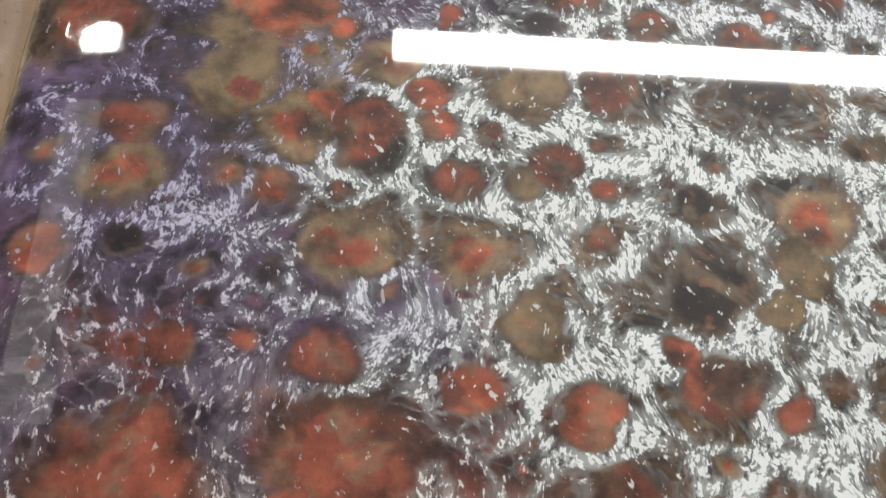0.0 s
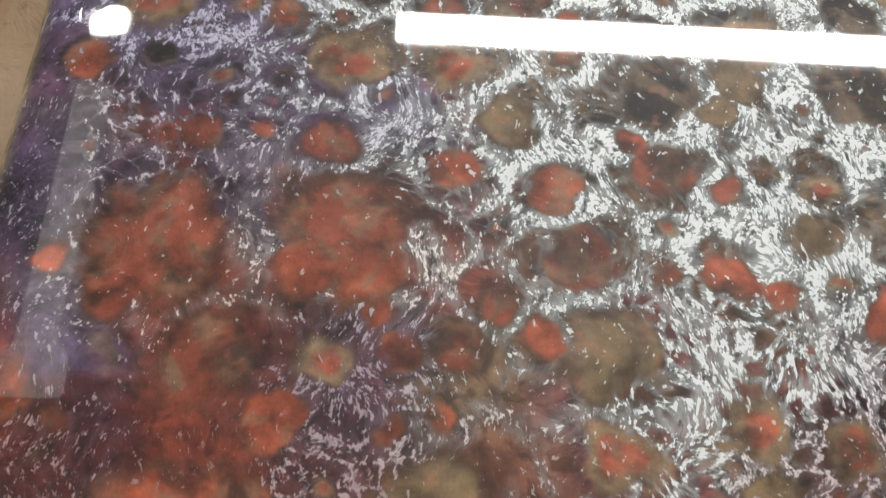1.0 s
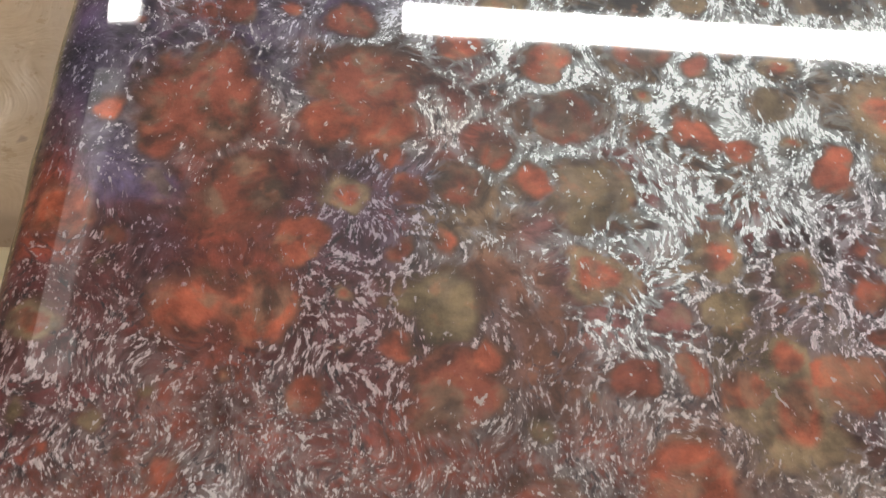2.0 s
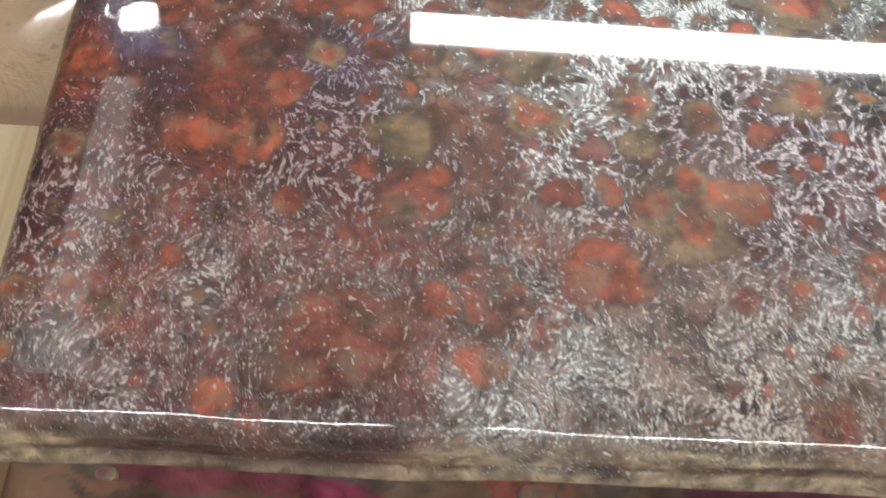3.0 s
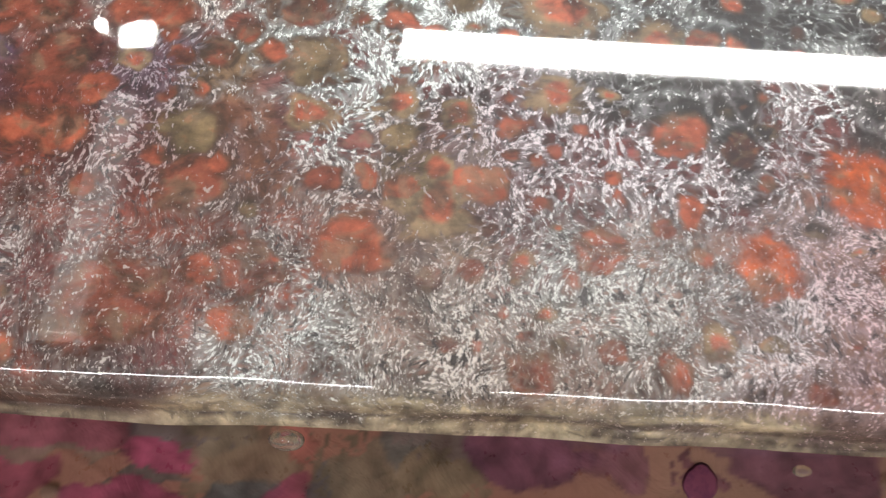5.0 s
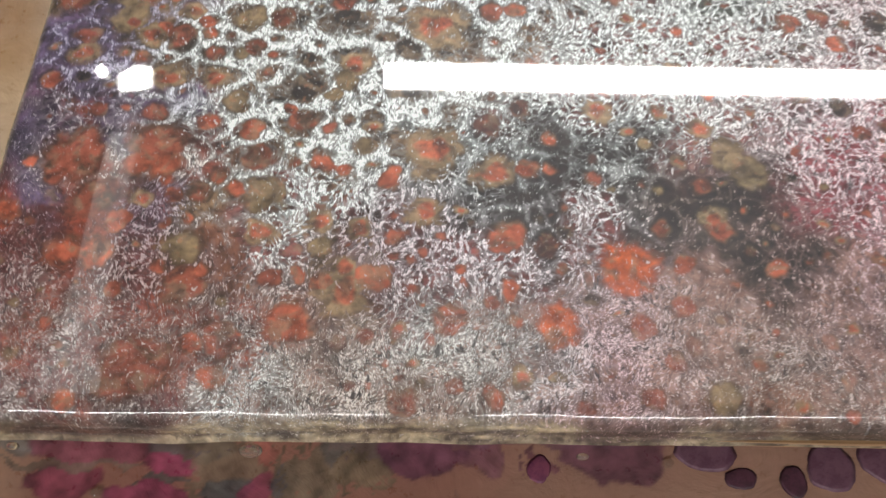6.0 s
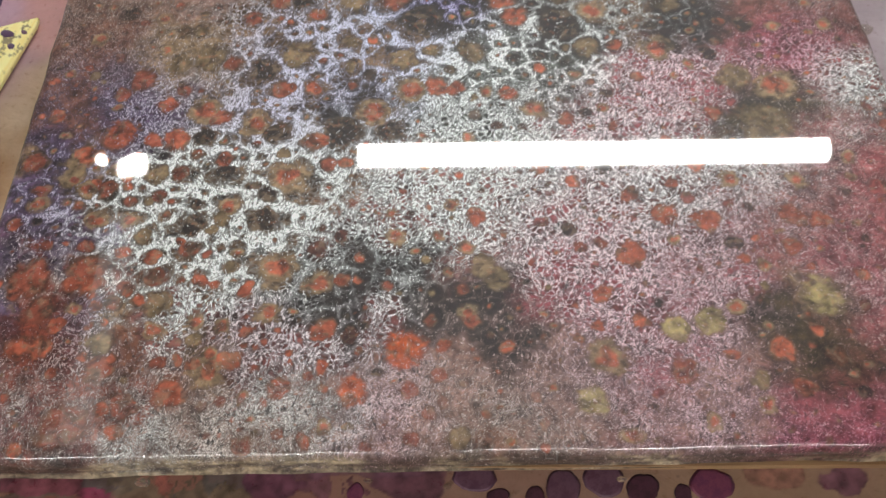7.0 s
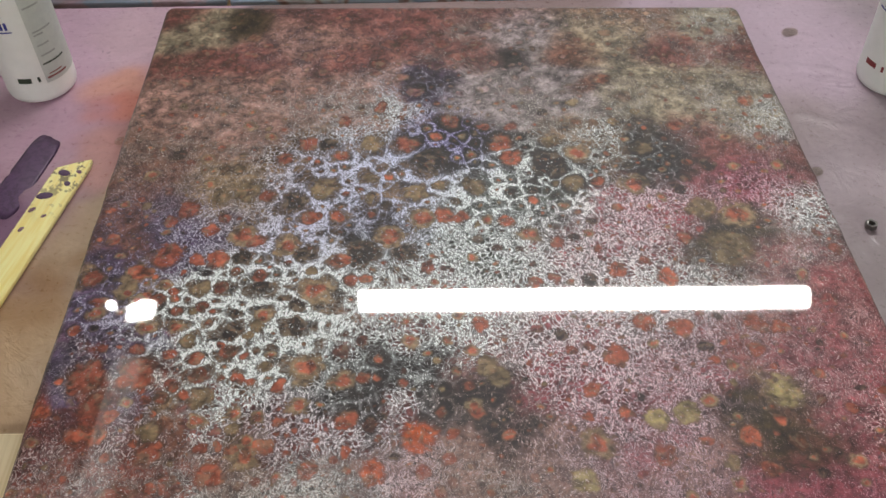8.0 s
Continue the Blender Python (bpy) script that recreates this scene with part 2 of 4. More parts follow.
MAT_PAINT = paint_pour("poured_paint_under_resin")
MAT_WALL = plain("matt_wall_paint", lin(176, 172, 165), 0.8, lin(156, 151, 144), 6.0, 0.1)
# unseen ceiling, toned dark so that the resin mirrors less grey veil
MAT_CEIL = plain("dark_ceiling_tone", lin(98, 96, 93), 0.85, lin(84, 82, 79), 6.0, 0.08)
MAT_FLOOR = plain("concrete_floor", lin(150, 144, 136), 0.7, lin(92, 88, 84), 12.0, 0.3)
MAT_SHEET = stained_sheet("stained_plastic_sheet")
MAT_TABLE = wood("table_wood", lin(176, 142, 104), lin(138, 104, 72))
MAT_BOARD = wood("pale_board_wood", lin(230, 212, 174), lin(208, 186, 144), "Y")
MAT_WHITE = plain("white_bottle_plastic", lin(248, 250, 245), 0.35, lin(238, 241, 235), 30.0, 0.05)
MAT_LABEL = plain("grey_label_paper", lin(216, 222, 214), 0.5, lin(200, 206, 200), 60.0, 0.05)
MAT_FAINT = plain("faint_grey_print", lin(176, 182, 176), 0.5, None, 80.0, 0.03)
MAT_INK = plain("dark_green_ink", lin(58, 74, 56), 0.5, lin(44, 56, 44), 80.0, 0.03)
MAT_BLUE_INK = plain("blue_ink", lin(60, 70, 150), 0.5, None, 80.0, 0.03)
MAT_RED_INK = plain("red_ink", lin(150, 60, 60), 0.5, None, 80.0, 0.03)
MAT_OLIVE_INK = plain("olive_ink", lin(106, 98, 44), 0.5, None, 80.0, 0.03)
MAT_METAL = plain("white_enamel", lin(222, 222, 218), 0.4, None, 20.0, 0.03)
MAT_STEEL = plain("dull_steel", lin(120, 118, 114), 0.35, None, 80.0, 0.08, Metallic=1.0)
MAT_TUBE = glowing("tube_glow", (1.0, 0.985, 0.98), TUBE_POWER)
# glow made up for the pale streak mirrored in the resin, source unknown
MAT_STREAK = glowing("mirrored_streak_glow", (1.0, 0.96, 0.9), 0.7)
MAT_TUBE_BACK = glowing("dimmer_tube_glow", (1.0, 0.985, 0.97), 28.0)
MAT_LED = glowing("lamp_face_glow", (1.0, 0.97, 0.93), 80.0)


# ---- the room ----
X0, X1, Y0, Y1 = -2.2, 3.0, -2.4, 3.4


def room():
    w = 0.12
    walls = (("wall_north", X0 - w, X1 + w, Y1, Y1 + w), ("wall_south", X0 - w, X1 + w, Y0 - w, Y0), ("wall_west", X0 - w, X0, Y0, Y1), ("wall_east", X1, X1 + w, Y0, Y1))
    for name, x0, x1, y0, y1 in walls:
        ob = part(name, box(bmesh.new(), x0, x1, y0, y1, FLOOR_Z, CEILING_Z), MAT_WALL, None, smooth=False)
        tagged(ob, "grey painted workshop wall", "wall", kind="structure")
    ob = part("floor", box(bmesh.new(), X0 - w, X1 + w, Y0 - w, Y1 + w, FLOOR_Z - 0.1, FLOOR_Z - 0.0), MAT_FLOOR, None, smooth=False)
    tagged(ob, "worn grey concrete workshop floor", "floor", kind="structure")
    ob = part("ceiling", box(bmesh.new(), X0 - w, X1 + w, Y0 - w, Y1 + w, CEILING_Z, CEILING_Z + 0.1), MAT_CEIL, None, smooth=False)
    tagged(ob, "unseen workshop ceiling, toned dark to weaken its reflection", "ceiling", kind="structure")


room()


# ---- hanging lamps and an added glowing strip, which the resin mirrors ----
def tube_lamp(x0, x1, y, z, glow=MAT_TUBE, turn=0.0):
    """A shop light with one fat frosted tube under a narrow enamel spine, on two cords."""
    lamp = empty("tube_lamp", (0.5 * (x0 + x1), y, z), turn)
    half = 0.5 * (x1 - x0)
    part("tube", tube_along([(-half + 0.02 + (2 * half - 0.04) * k / 6, 0, 0) for k in range(7)], 0.028, 20), glow, lamp, "glowing white tube")
    for s in (-1, 1):
        part("end_cap", tube_along([(s * (half - 0.02), 0, 0), (s * half, 0, 0)], 0.029, 16), MAT_METAL, lamp)
        part("cord", tube_along([(s * half * 0.8, 0, 0.055), (s * half * 0.8, 0, CEILING_Z - z)], 0.003, 6), MAT_STEEL, lamp)
        part("socket", box(bmesh.new(), s * half - 0.012, s * half + 0.012, -0.016, 0.016, -0.015, 0.04, 0.003), MAT_METAL, lamp)
    part("spine", box(bmesh.new(), -half - 0.01, half + 0.01, -0.02, 0.02, 0.024, 0.058, 0.006), MAT_METAL, lamp)
    return tagged(lamp, "white hanging shop light with one glowing tube", "lamp", "tube lamps under the ceiling")


tube_lamp(0.022, 1.232, 1.324, LAMP_Z, turn=-0.2)
tube_lamp(-1.10, 0.09, -1.75, LAMP_Z, MAT_TUBE_BACK)
tube_lamp(0.30, 1.49, -1.75, LAMP_Z, MAT_TUBE_BACK)


def work_lamp(x, y, z):
    lamp = empty("work_lamp", (x, y, z), 12)
    bm = bmesh.new()
    face = [bm.verts.new(p) for p in ((-0.034, -0.022, 0), (0.026, -0.030, 0), (0.036, 0.020, 0), (0.004, 0.030, 0), (-0.030, 0.014, 0))]
    bm.faces.new(face[::-1])
    ext = bmesh.ops.extrude_face_region(bm, geom=bm.faces[:])
    bmesh.ops.translate(bm, verts=[v for v in ext["geom"] if isinstance(v, bmesh.types.BMVert)], vec=(0, 0, 0.012))
    bmesh.ops.recalc_face_normals(bm, faces=bm.faces)
    part("lamp_face", bm, MAT_LED, lamp, "glowing white lamp face", False)
    part("housing", box(bmesh.new(), -0.045, 0.045, -0.038, 0.038, 0.013, 0.05, 0.006), MAT_METAL, lamp)
    part("stem", tube_along([(0, 0, 0.05), (0, 0, CEILING_Z - z)], 0.006, 8), MAT_METAL, lamp)
    part("side_bulb", lathe([(0, -0.012), (0.010, -0.008), (0.013, 0), (0.010, 0.01), (0, 0.013)], 16), MAT_LED, lamp).location = (-0.075, 0.03, 0.0)
    part("bulb_arm", tube_along([(-0.075, 0.03, 0.013), (-0.06, 0.025, 0.03), (-0.03, 0.01, 0.035)], 0.004, 8), MAT_METAL, lamp)
    return tagged(lamp, "small white work lamp with a side bulb, switched on", "lamp")


work_lamp(-0.535, 1.312, LAMP_Z)


def streak_glow():
    """A dim glowing strip added under the ceiling, with a box at its end, for the pale streak in the resin."""
    lamp = empty("streak_glow", (-0.60, 0.97, 1.5))
    part("glow_strip", box(bmesh.new(), -0.035, 0.035, -0.30, 0.30, 0.0, 0.03, 0.008, 3), MAT_STREAK, lamp, "glowing strip mirrored as a pale streak")
    part("end_box", box(bmesh.new(), -0.06, 0.06, -0.39, -0.302, -0.004, 0.05, 0.012, 3), MAT_STREAK, lamp, "glowing end box mirrored as a pale blob")
    part("back_plate", box(bmesh.new(), -0.045, 0.045, -0.30, 0.31, 0.031, 0.05, 0.004), MAT_METAL, lamp)
    for y in (-0.24, 0.24):
        part("hanger", tube_along([(0, y, 0.05), (0, y, CEILING_Z - 1.5)], 0.006, 8), MAT_STEEL, lamp)
    return tagged(lamp, "dim glowing strip added for the pale streak in the resin", "lamp")


streak_glow()


# ---- tables ----
def table(name, x0, x1, y0, y1, top, label):
    t = empty(name, (x0, y0, FLOOR_Z))
    h = top - FLOOR_Z
    part("tabletop", box(bmesh.new(), 0, x1 - x0, 0, y1 - y0, h - 0.03, h, 0.003), MAT_TABLE, t, smooth=False)
    for x in (0.06, x1 - x0 - 0.06):
        for y in (0.06, y1 - y0 - 0.06):
            part("leg", box(bmesh.new(), x - 0.03, x + 0.03, y - 0.03, y + 0.03, 0, h - 0.03, 0.004), MAT_TABLE, t, smooth=False)
    return tagged(t, label, "table")


table("work_table", -0.75, 1.35, -0.42, 0.724, TABLE_Z - 0.002, "wooden work table covered by a stained plastic sheet")


# ---- value noise on arrays, for the lay of the pigments ----
def lattice_noise(x, y, size, seed):
    rng = np.random.RandomState(seed)
    table_ = rng.rand(64, 64)
    u, v = x / size, y / size
    i, j = np.floor(u).astype(int), np.floor(v).astype(int)
    f, g = u - i, v - j
    f, g = f * f * (3 - 2 * f), g * g * (3 - 2 * g)
    at = lambda a, b: table_[a % 64, b % 64]  # noqa: E731
    return (at(i, j) * (1 - f) + at(i + 1, j) * f) * (1 - g) + (at(i, j + 1) * (1 - f) + at(i + 1, j + 1) * f) * g - 0.5


def layered(x, y, size, seed, layers=3):
    return sum(lattice_noise(x, y, size / 2**k, seed + k) / 2**k for k in range(layers))


def colour_layer(mesh, name, rgba):
    layer = mesh.attributes.new(name, "FLOAT_COLOR", "POINT")
    layer.data.foreach_set("color", np.ascontiguousarray(rgba, dtype=np.float32).ravel())


def grid_mesh(name, px, py, pz):
    rows, cols = px.shape
    me = bpy.data.meshes.new(name)
    idx = np.arange(rows * cols).reshape(rows, cols)
    quads = np.stack([idx[:-1, :-1], idx[:-1, 1:], idx[1:, 1:], idx[1:, :-1]], -1).reshape(-1, 4)
    me.vertices.add(rows * cols)
    me.vertices.foreach_set("co", np.stack([px, py, pz], -1).astype(np.float32).ravel())
    me.loops.add(quads.size)
    me.loops.foreach_set("vertex_index", quads.astype(np.int32).ravel())
    me.polygons.add(len(quads))
    me.polygons.foreach_set("loop_start", np.arange(0, quads.size, 4, dtype=np.int32))
    me.polygons.foreach_set("use_smooth", np.ones(len(quads), dtype=bool))
    me.update(calc_edges=True)
    return me


# ---- the plastic sheet on the table ----
SHEET_TONES = [
    # millimetres x, y, reach; tone
    (120, -40, 130, (168, 120, 104)), (330, -40, 110, (176, 138, 120)), (520, -40, 130, (176, 144, 120)),
    (-60, 200, 60, (186, 156, 120)), (-50, 320, 50, (182, 156, 126)), (-62, 275, 24, (140, 102, 62)), (-30, 300, 16, (150, 112, 72)), (-75, 235, 24, (152, 114, 70)), (-30, 180, 30, (196, 170, 140)), (-30, 235, 14, (128, 92, 56)),
    (-45, 430, 38, (190, 140, 136)), (-72, 560, 26, (208, 154, 138)), (-55, 520, 26, (205, 132, 118)),
    (-160, 480, 80, (186, 148, 168)), (-160, 640, 90, (198, 166, 184)), (-90, 650, 50, (202, 172, 182)), (-130, 330, 60, (122, 88, 118)),
    (680, 600, 90, (190, 170, 184)), (760, 420, 120, (164, 148, 154)), (700, 250, 90, (150, 136, 138)), (660, 480, 50, (166, 150, 152)), (900, 560, 150, (168, 154, 160)),
    (-300, 300, 200, (150, 120, 124)), (-250, 0, 200, (186, 160, 130)), (300, 300, 200, (150, 128, 128)), (1000, 100, 250, (150, 136, 136)),
]


SPILLS = [
    # millimetres x, y, half width, half depth; tone: films of paint that ran off the painting
    (4, 16, 24, 11, (112, 116, 112)), (42, 11, 30, 11, (150, 66, 92)), (28, -8, 17, 9, (158, 52, 88)), (84, 11, 18, 9, (84, 94, 98)), (76, 1, 14, 6, (166, 46, 98)),
    (69, -15, 22, 8, (158, 40, 92)), (101, 1, 15, 14, (136, 120, 94)), (106, -12, 10, 7, (86, 92, 94)), (117, 10, 6, 9, (178, 98, 84)), (116, -12, 5, 11, (168, 44, 98)),
    (128, -8, 8, 10, (84, 90, 94)), (144, -3, 19, 15, (128, 112, 88)), (160, 10, 16, 11, (78, 82, 82)), (162, -1, 11, 8, (132, 112, 84)), (190, 9, 21, 11, (122, 56, 92)),
    (219, 8, 11, 13, (116, 54, 84)), (242, 2, 5, 6.5, (120, 58, 80)), (277, 10, 25, 16, (112, 54, 82)), (250, 22, 70, 10, (118, 70, 96)), (505, 14, 18, 10, (176, 120, 100)), (548, 10, 16, 9, (124, 66, 92)), (590, 14, 16, 10, (150, 84, 92)),
    (60, 24, 60, 8, (120, 72, 84)), (150, 26, 40, 9, (92, 86, 80)), (30, 1, 34, 2.2, (118, 104, 88)), (75, -6, 12, 1.6, (86, 84, 80)),
]


def uneven(lo, a, b, hi, fine_step, wide_step):
    return np.concatenate([np.arange(lo, a, wide_step), np.arange(a, b, fine_step), np.arange(b, hi, wide_step)])


def plastic_sheet():
    xs, ys = uneven(-0.70, -0.03, 0.62, 1.30, 0.0013, 0.005), uneven(-0.40, -0.03, 0.04, 0.722, 0.0011, 0.005)
    px, py = np.meshgrid(xs, ys)
    mx, my = px * 1000, py * 1000
    wx, wy = mx + 34 * layered(mx, my, 60, 71), my + 34 * layered(mx, my, 60, 77)
    total, tone = np.full(px.shape, 1e-6), np.zeros((*px.shape, 3))
    for x, y, reach, rgb in SHEET_TONES:
        k = np.exp(-2.2 * ((wx - x) ** 2 + (wy - y) ** 2) / reach**2)
        total += k
        tone += k[..., None] * np.array(lin(*rgb))
    tone /= total[..., None]
    rag_x, rag_y = mx + 9 * layered(mx, my, 12, 111, 4), my + 7 * layered(mx, my, 12, 121, 4)
    mottle = 1 + 0.9 * layered(mx, my, 6, 131, 3)
    crumbs = layered(mx, my, 2.6, 141, 2)
    for n_spill, (x, y, a, b, rgb) in enumerate(SPILLS):
        gone = np.hypot((rag_x - x) / a, (rag_y - y) / b)
        gritty = rgb[0] - rgb[2] in (42, 40, 48)
        k = np.clip((1.04 + (0.9 * crumbs if gritty else 0) - gone) / 0.10, 0, 1) * (0.92 if n_spill % 3 else 0.78)
        shade = mottle * (1 + 0.25 * np.clip((gone - 0.8) / 0.2, 0, 1) * -1)
        tone = tone * (1 - k[..., None]) + k[..., None] * (0.72 * np.array(lin(*rgb)) + 0.28 * np.array(lin(132, 116, 112))) * 1.15 * np.clip(shade, 0.35, 1.6)[..., None]
    fold = np.abs(layered(mx, my + 0.6 * mx, 120, 91, 3))
    open_part = np.clip(np.maximum(-30 - mx, mx - 620) / 40.0, 0, 1)
    crease = np.exp(-((layered(mx + 2.2 * my, my * 0.2, 34, 151, 2) / 0.035) ** 2)) * np.clip((25 - np.abs(my)) / 20, 0, 1) * (mx > -30) * (mx < 640)
    pz = TABLE_Z + 0.0014 * open_part * np.exp(-((fold / 0.03) ** 2)) + 0.0003 * layered(mx, my, 40, 97) + 0.0005 * crease
    me = grid_mesh("plastic_sheet", px, py, pz)
    colour_layer(me, "ground", np.concatenate([tone, np.ones((*px.shape, 1))], -1))
    me.materials.append(MAT_SHEET)
    ob = new("plastic_sheet", me)
    return tagged(ob, "wrinkled plastic sheet stained with magenta, mauve and tan paint", "sheet")


plastic_sheet()


# ---- the poured painting ----
W, H = 0.61, 0.612
ROUND = 0.010

TONES = {
    "purple": (108, 92, 120), "violet": (86, 68, 96), "khaki": (150, 124, 94), "olive": (124, 98, 74), "mauve": (140, 90, 86), "char": (44, 38, 36),
    "rust": (154, 76, 56), "plum": (116, 62, 60), "greige": (160, 122, 110), "brown": (122, 80, 62), "rose": (158, 78, 86), "crimson": (152, 76, 78),
    "brick": (126, 74, 66), "teal": (74, 80, 72), "darkolive": (64, 52, 30), "lavgrey": (156, 142, 142), "sage": (156, 142, 118), "ember": (160, 80, 58),
    "white": (238, 244, 242), "lilac": (150, 138, 174), "grey": (198, 184, 180), "cream": (214, 200, 190), "pearl": (212, 196, 202), "pink": (220, 180, 190), "pinkhot": (212, 118, 150),
    "rosew": (218, 156, 156), "skyl": (200, 204, 232), "lilacw": (190, 186, 214), "violetw": (132, 116, 190),
}
CELL_TONES = {  # core and rim
    "orange": ((188, 98, 70), (152, 100, 76)), "bright": ((232, 108, 52), (206, 94, 54)), "rust": ((156, 84, 64), (110, 76, 60)), "halo": ((190, 102, 74), (164, 138, 106)),
    "olive": ((142, 120, 88), (108, 92, 68)), "dark": ((42, 36, 34), (78, 68, 58)), "straw": ((182, 164, 112), (150, 134, 92)),
}
# cells of the pour: millimetres x, y, radius
CELLS_RUST_A = [(11, 217, 9.1), (23, 192, 7.1), (25, 112, 7), (33, 122, 14.1), (43, 98, 9.5), (43, 204, 7), (61, 282, 8.1), (64, 146, 6), (67, 126, 13), (67, 193, 8), (75, 294, 10.1), (76, 19, 16.7), (89, 102, 6), (91, 57, 10.5), (103, 151, 3.5), (105, 186, 6), (111, 32, 9), (114, 122, 8), (117, 206, 7), (131, 118, 3), (132, 142, 8.1), (138, 257, 10.6), (141, 311, 8), (144, 138, 4.5), (146, 217, 7.6), (150, 359, 9)]
CELLS_RUST_B = [(162, 12, 3), (166, 35, 4.5), (169, 378, 11.5), (175, 23, 2), (177, 71, 3), (180, 283, 8.5), (184, 57, 3.5), (185, 69, 3.1), (190, 73, 3), (203, 12, 4.5), (218, 50, 4), (219, 212, 7), (248, 66, 3.5), (259, 376, 12.5), (280, 40, 6.6), (281, 9, 5.5), (291, 88, 5), (315, 87, 7), (387, 140, 5), (419, 243, 5), (443, 51, 10.5), (454, 230, 6.1), (489, 254, 7.5), (523, 138, 7), (529, 162, 10.7), (609, 239, 6.6)]
CELLS_ORANGE_A = [(7, 91, 7), (11, 164, 5.5), (13, 117, 4.1), (20, 86, 3), (37, 71, 8.5), (45, 223, 10.7), (51, 179, 4.6), (52, 4, 6), (52, 71, 8.6), (56, 223, 6), (57, 87, 6), (60, 116, 6.6), (60, 199, 4.1), (61, 53, 4), (62, 217, 3.5), (68, 241, 14.2), (73, 117, 8.6), (76, 108, 4), (78, 85, 3), (79, 63, 4), (80, 100, 4), (80, 202, 5.5), (82, 194, 4.5), (86, 87, 3), (93, 235, 7.7), (97, 62, 4.5), (97, 110, 4.1)]
CELLS_ORANGE_B = [(97, 269, 9), (98, 30, 5), (98, 127, 1.6), (107, 105, 5), (108, 15, 7), (109, 137, 5.5), (109, 237, 10.1), (114, 181, 3), (117, 31, 4.6), (127, 148, 4.5), (136, 40, 10), (137, 63, 3.5), (139, 61, 4.5), (143, 119, 6.6), (148, 59, 4.5), (152, 116, 4.1), (165, 63, 5.5), (171, 61, 7), (173, 108, 6), (174, 112, 6), (185, 283, 6.5), (194, 33, 3.5), (201, 43, 8), (201, 362, 7), (204, 66, 3.5), (204, 284, 7.5), (206, 60, 3)]
CELLS_ORANGE_C = [(210, 234, 9.5), (225, 80, 8.5), (226, 56, 5.5), (230, 212, 5.5), (234, 117, 5.5), (243, 116, 3.6), (244, 133, 5), (293, 281, 10.5), (300, 69, 5.5), (307, 280, 7.5), (320, 168, 6), (321, 164, 6.5), (339, 68, 5.1), (345, 276, 7.5), (346, 374, 12), (353, 355, 11.5), (364, 207, 7.5), (393, 83, 4.5), (398, 105, 7.5), (419, 134, 11), (421, 85, 6), (430, 218, 8.6), (441, 291, 5), (444, 166, 10), (469, 211, 9.6), (471, 160, 10.6), (503, 66, 9.6), (545, 159, 7.6)]
CELLS_OLIVE = [(40, 204, 11), (40, 217, 10.1), (86, 73, 9.5), (99, 182, 4), (100, 205, 8.1), (100, 309, 9.6), (101, 153, 7), (120, 101, 11.5), (123, 315, 13.1), (146, 74, 5.5), (146, 157, 6), (152, 166, 7.5), (163, 130, 5.5), (189, 318, 14.6), (228, 331, 8), (228, 377, 13), (268, 312, 11), (320, 318, 11.5), (325, 126, 10), (333, 118, 9.5), (405, 320, 10), (509, 287, 14.7), (523, 241, 20.2)]
CELLS_HALO = [(24, 181, 8.5), (54, 193, 8), (65, 167, 8), (73, 209, 6), (88, 167, 7.5), (120, 82, 8), (126, 262, 14.1), (144, 89, 7), (154, 177, 8), (156, 65, 6), (158, 55, 12.5), (162, 85, 6.5), (164, 140, 4.5), (165, 250, 12.6), (181, 36, 5), (190, 94, 9), (191, 126, 15.5), (195, 201, 15.1), (219, 115, 10), (248, 258, 15), (268, 150, 7.5), (276, 281, 13), (314, 92, 7), (316, 235, 5.5), (363, 260, 11), (399, 61, 14.1), (412, 361, 12.6), (456, 316, 15.6), (480, 94, 7.1), (538, 279, 15.1)]
CELLS_DARK = [(25, 167, 4.1), (129, 241, 9.6), (131, 161, 9.5), (132, 179, 5), (149, 206, 9.1), (164, 304, 12), (170, 194, 5), (179, 166, 11), (179, 187, 8.5), (180, 241, 10.1), (187, 378, 10.5), (226, 240, 15), (251, 84, 4), (261, 242, 11.5), (282, 352, 16), (351, 311, 5), (385, 346, 16.5)]
CELLS_BRIGHT = [(245, 41, 10), (252, 37, 5), (276, 67, 14)]
CELLS_STRAW = [(385, 33, 10), (442, 80, 10.1), (462, 85, 11.1), (535, 103, 15.1)]
CELLS = [("rust", CELLS_RUST_A), ("rust", CELLS_RUST_B), ("orange", CELLS_ORANGE_A), ("orange", CELLS_ORANGE_B), ("orange", CELLS_ORANGE_C), ("olive", CELLS_OLIVE), ("halo", CELLS_HALO), ("dark", CELLS_DARK), ("bright", CELLS_BRIGHT), ("straw", CELLS_STRAW)]
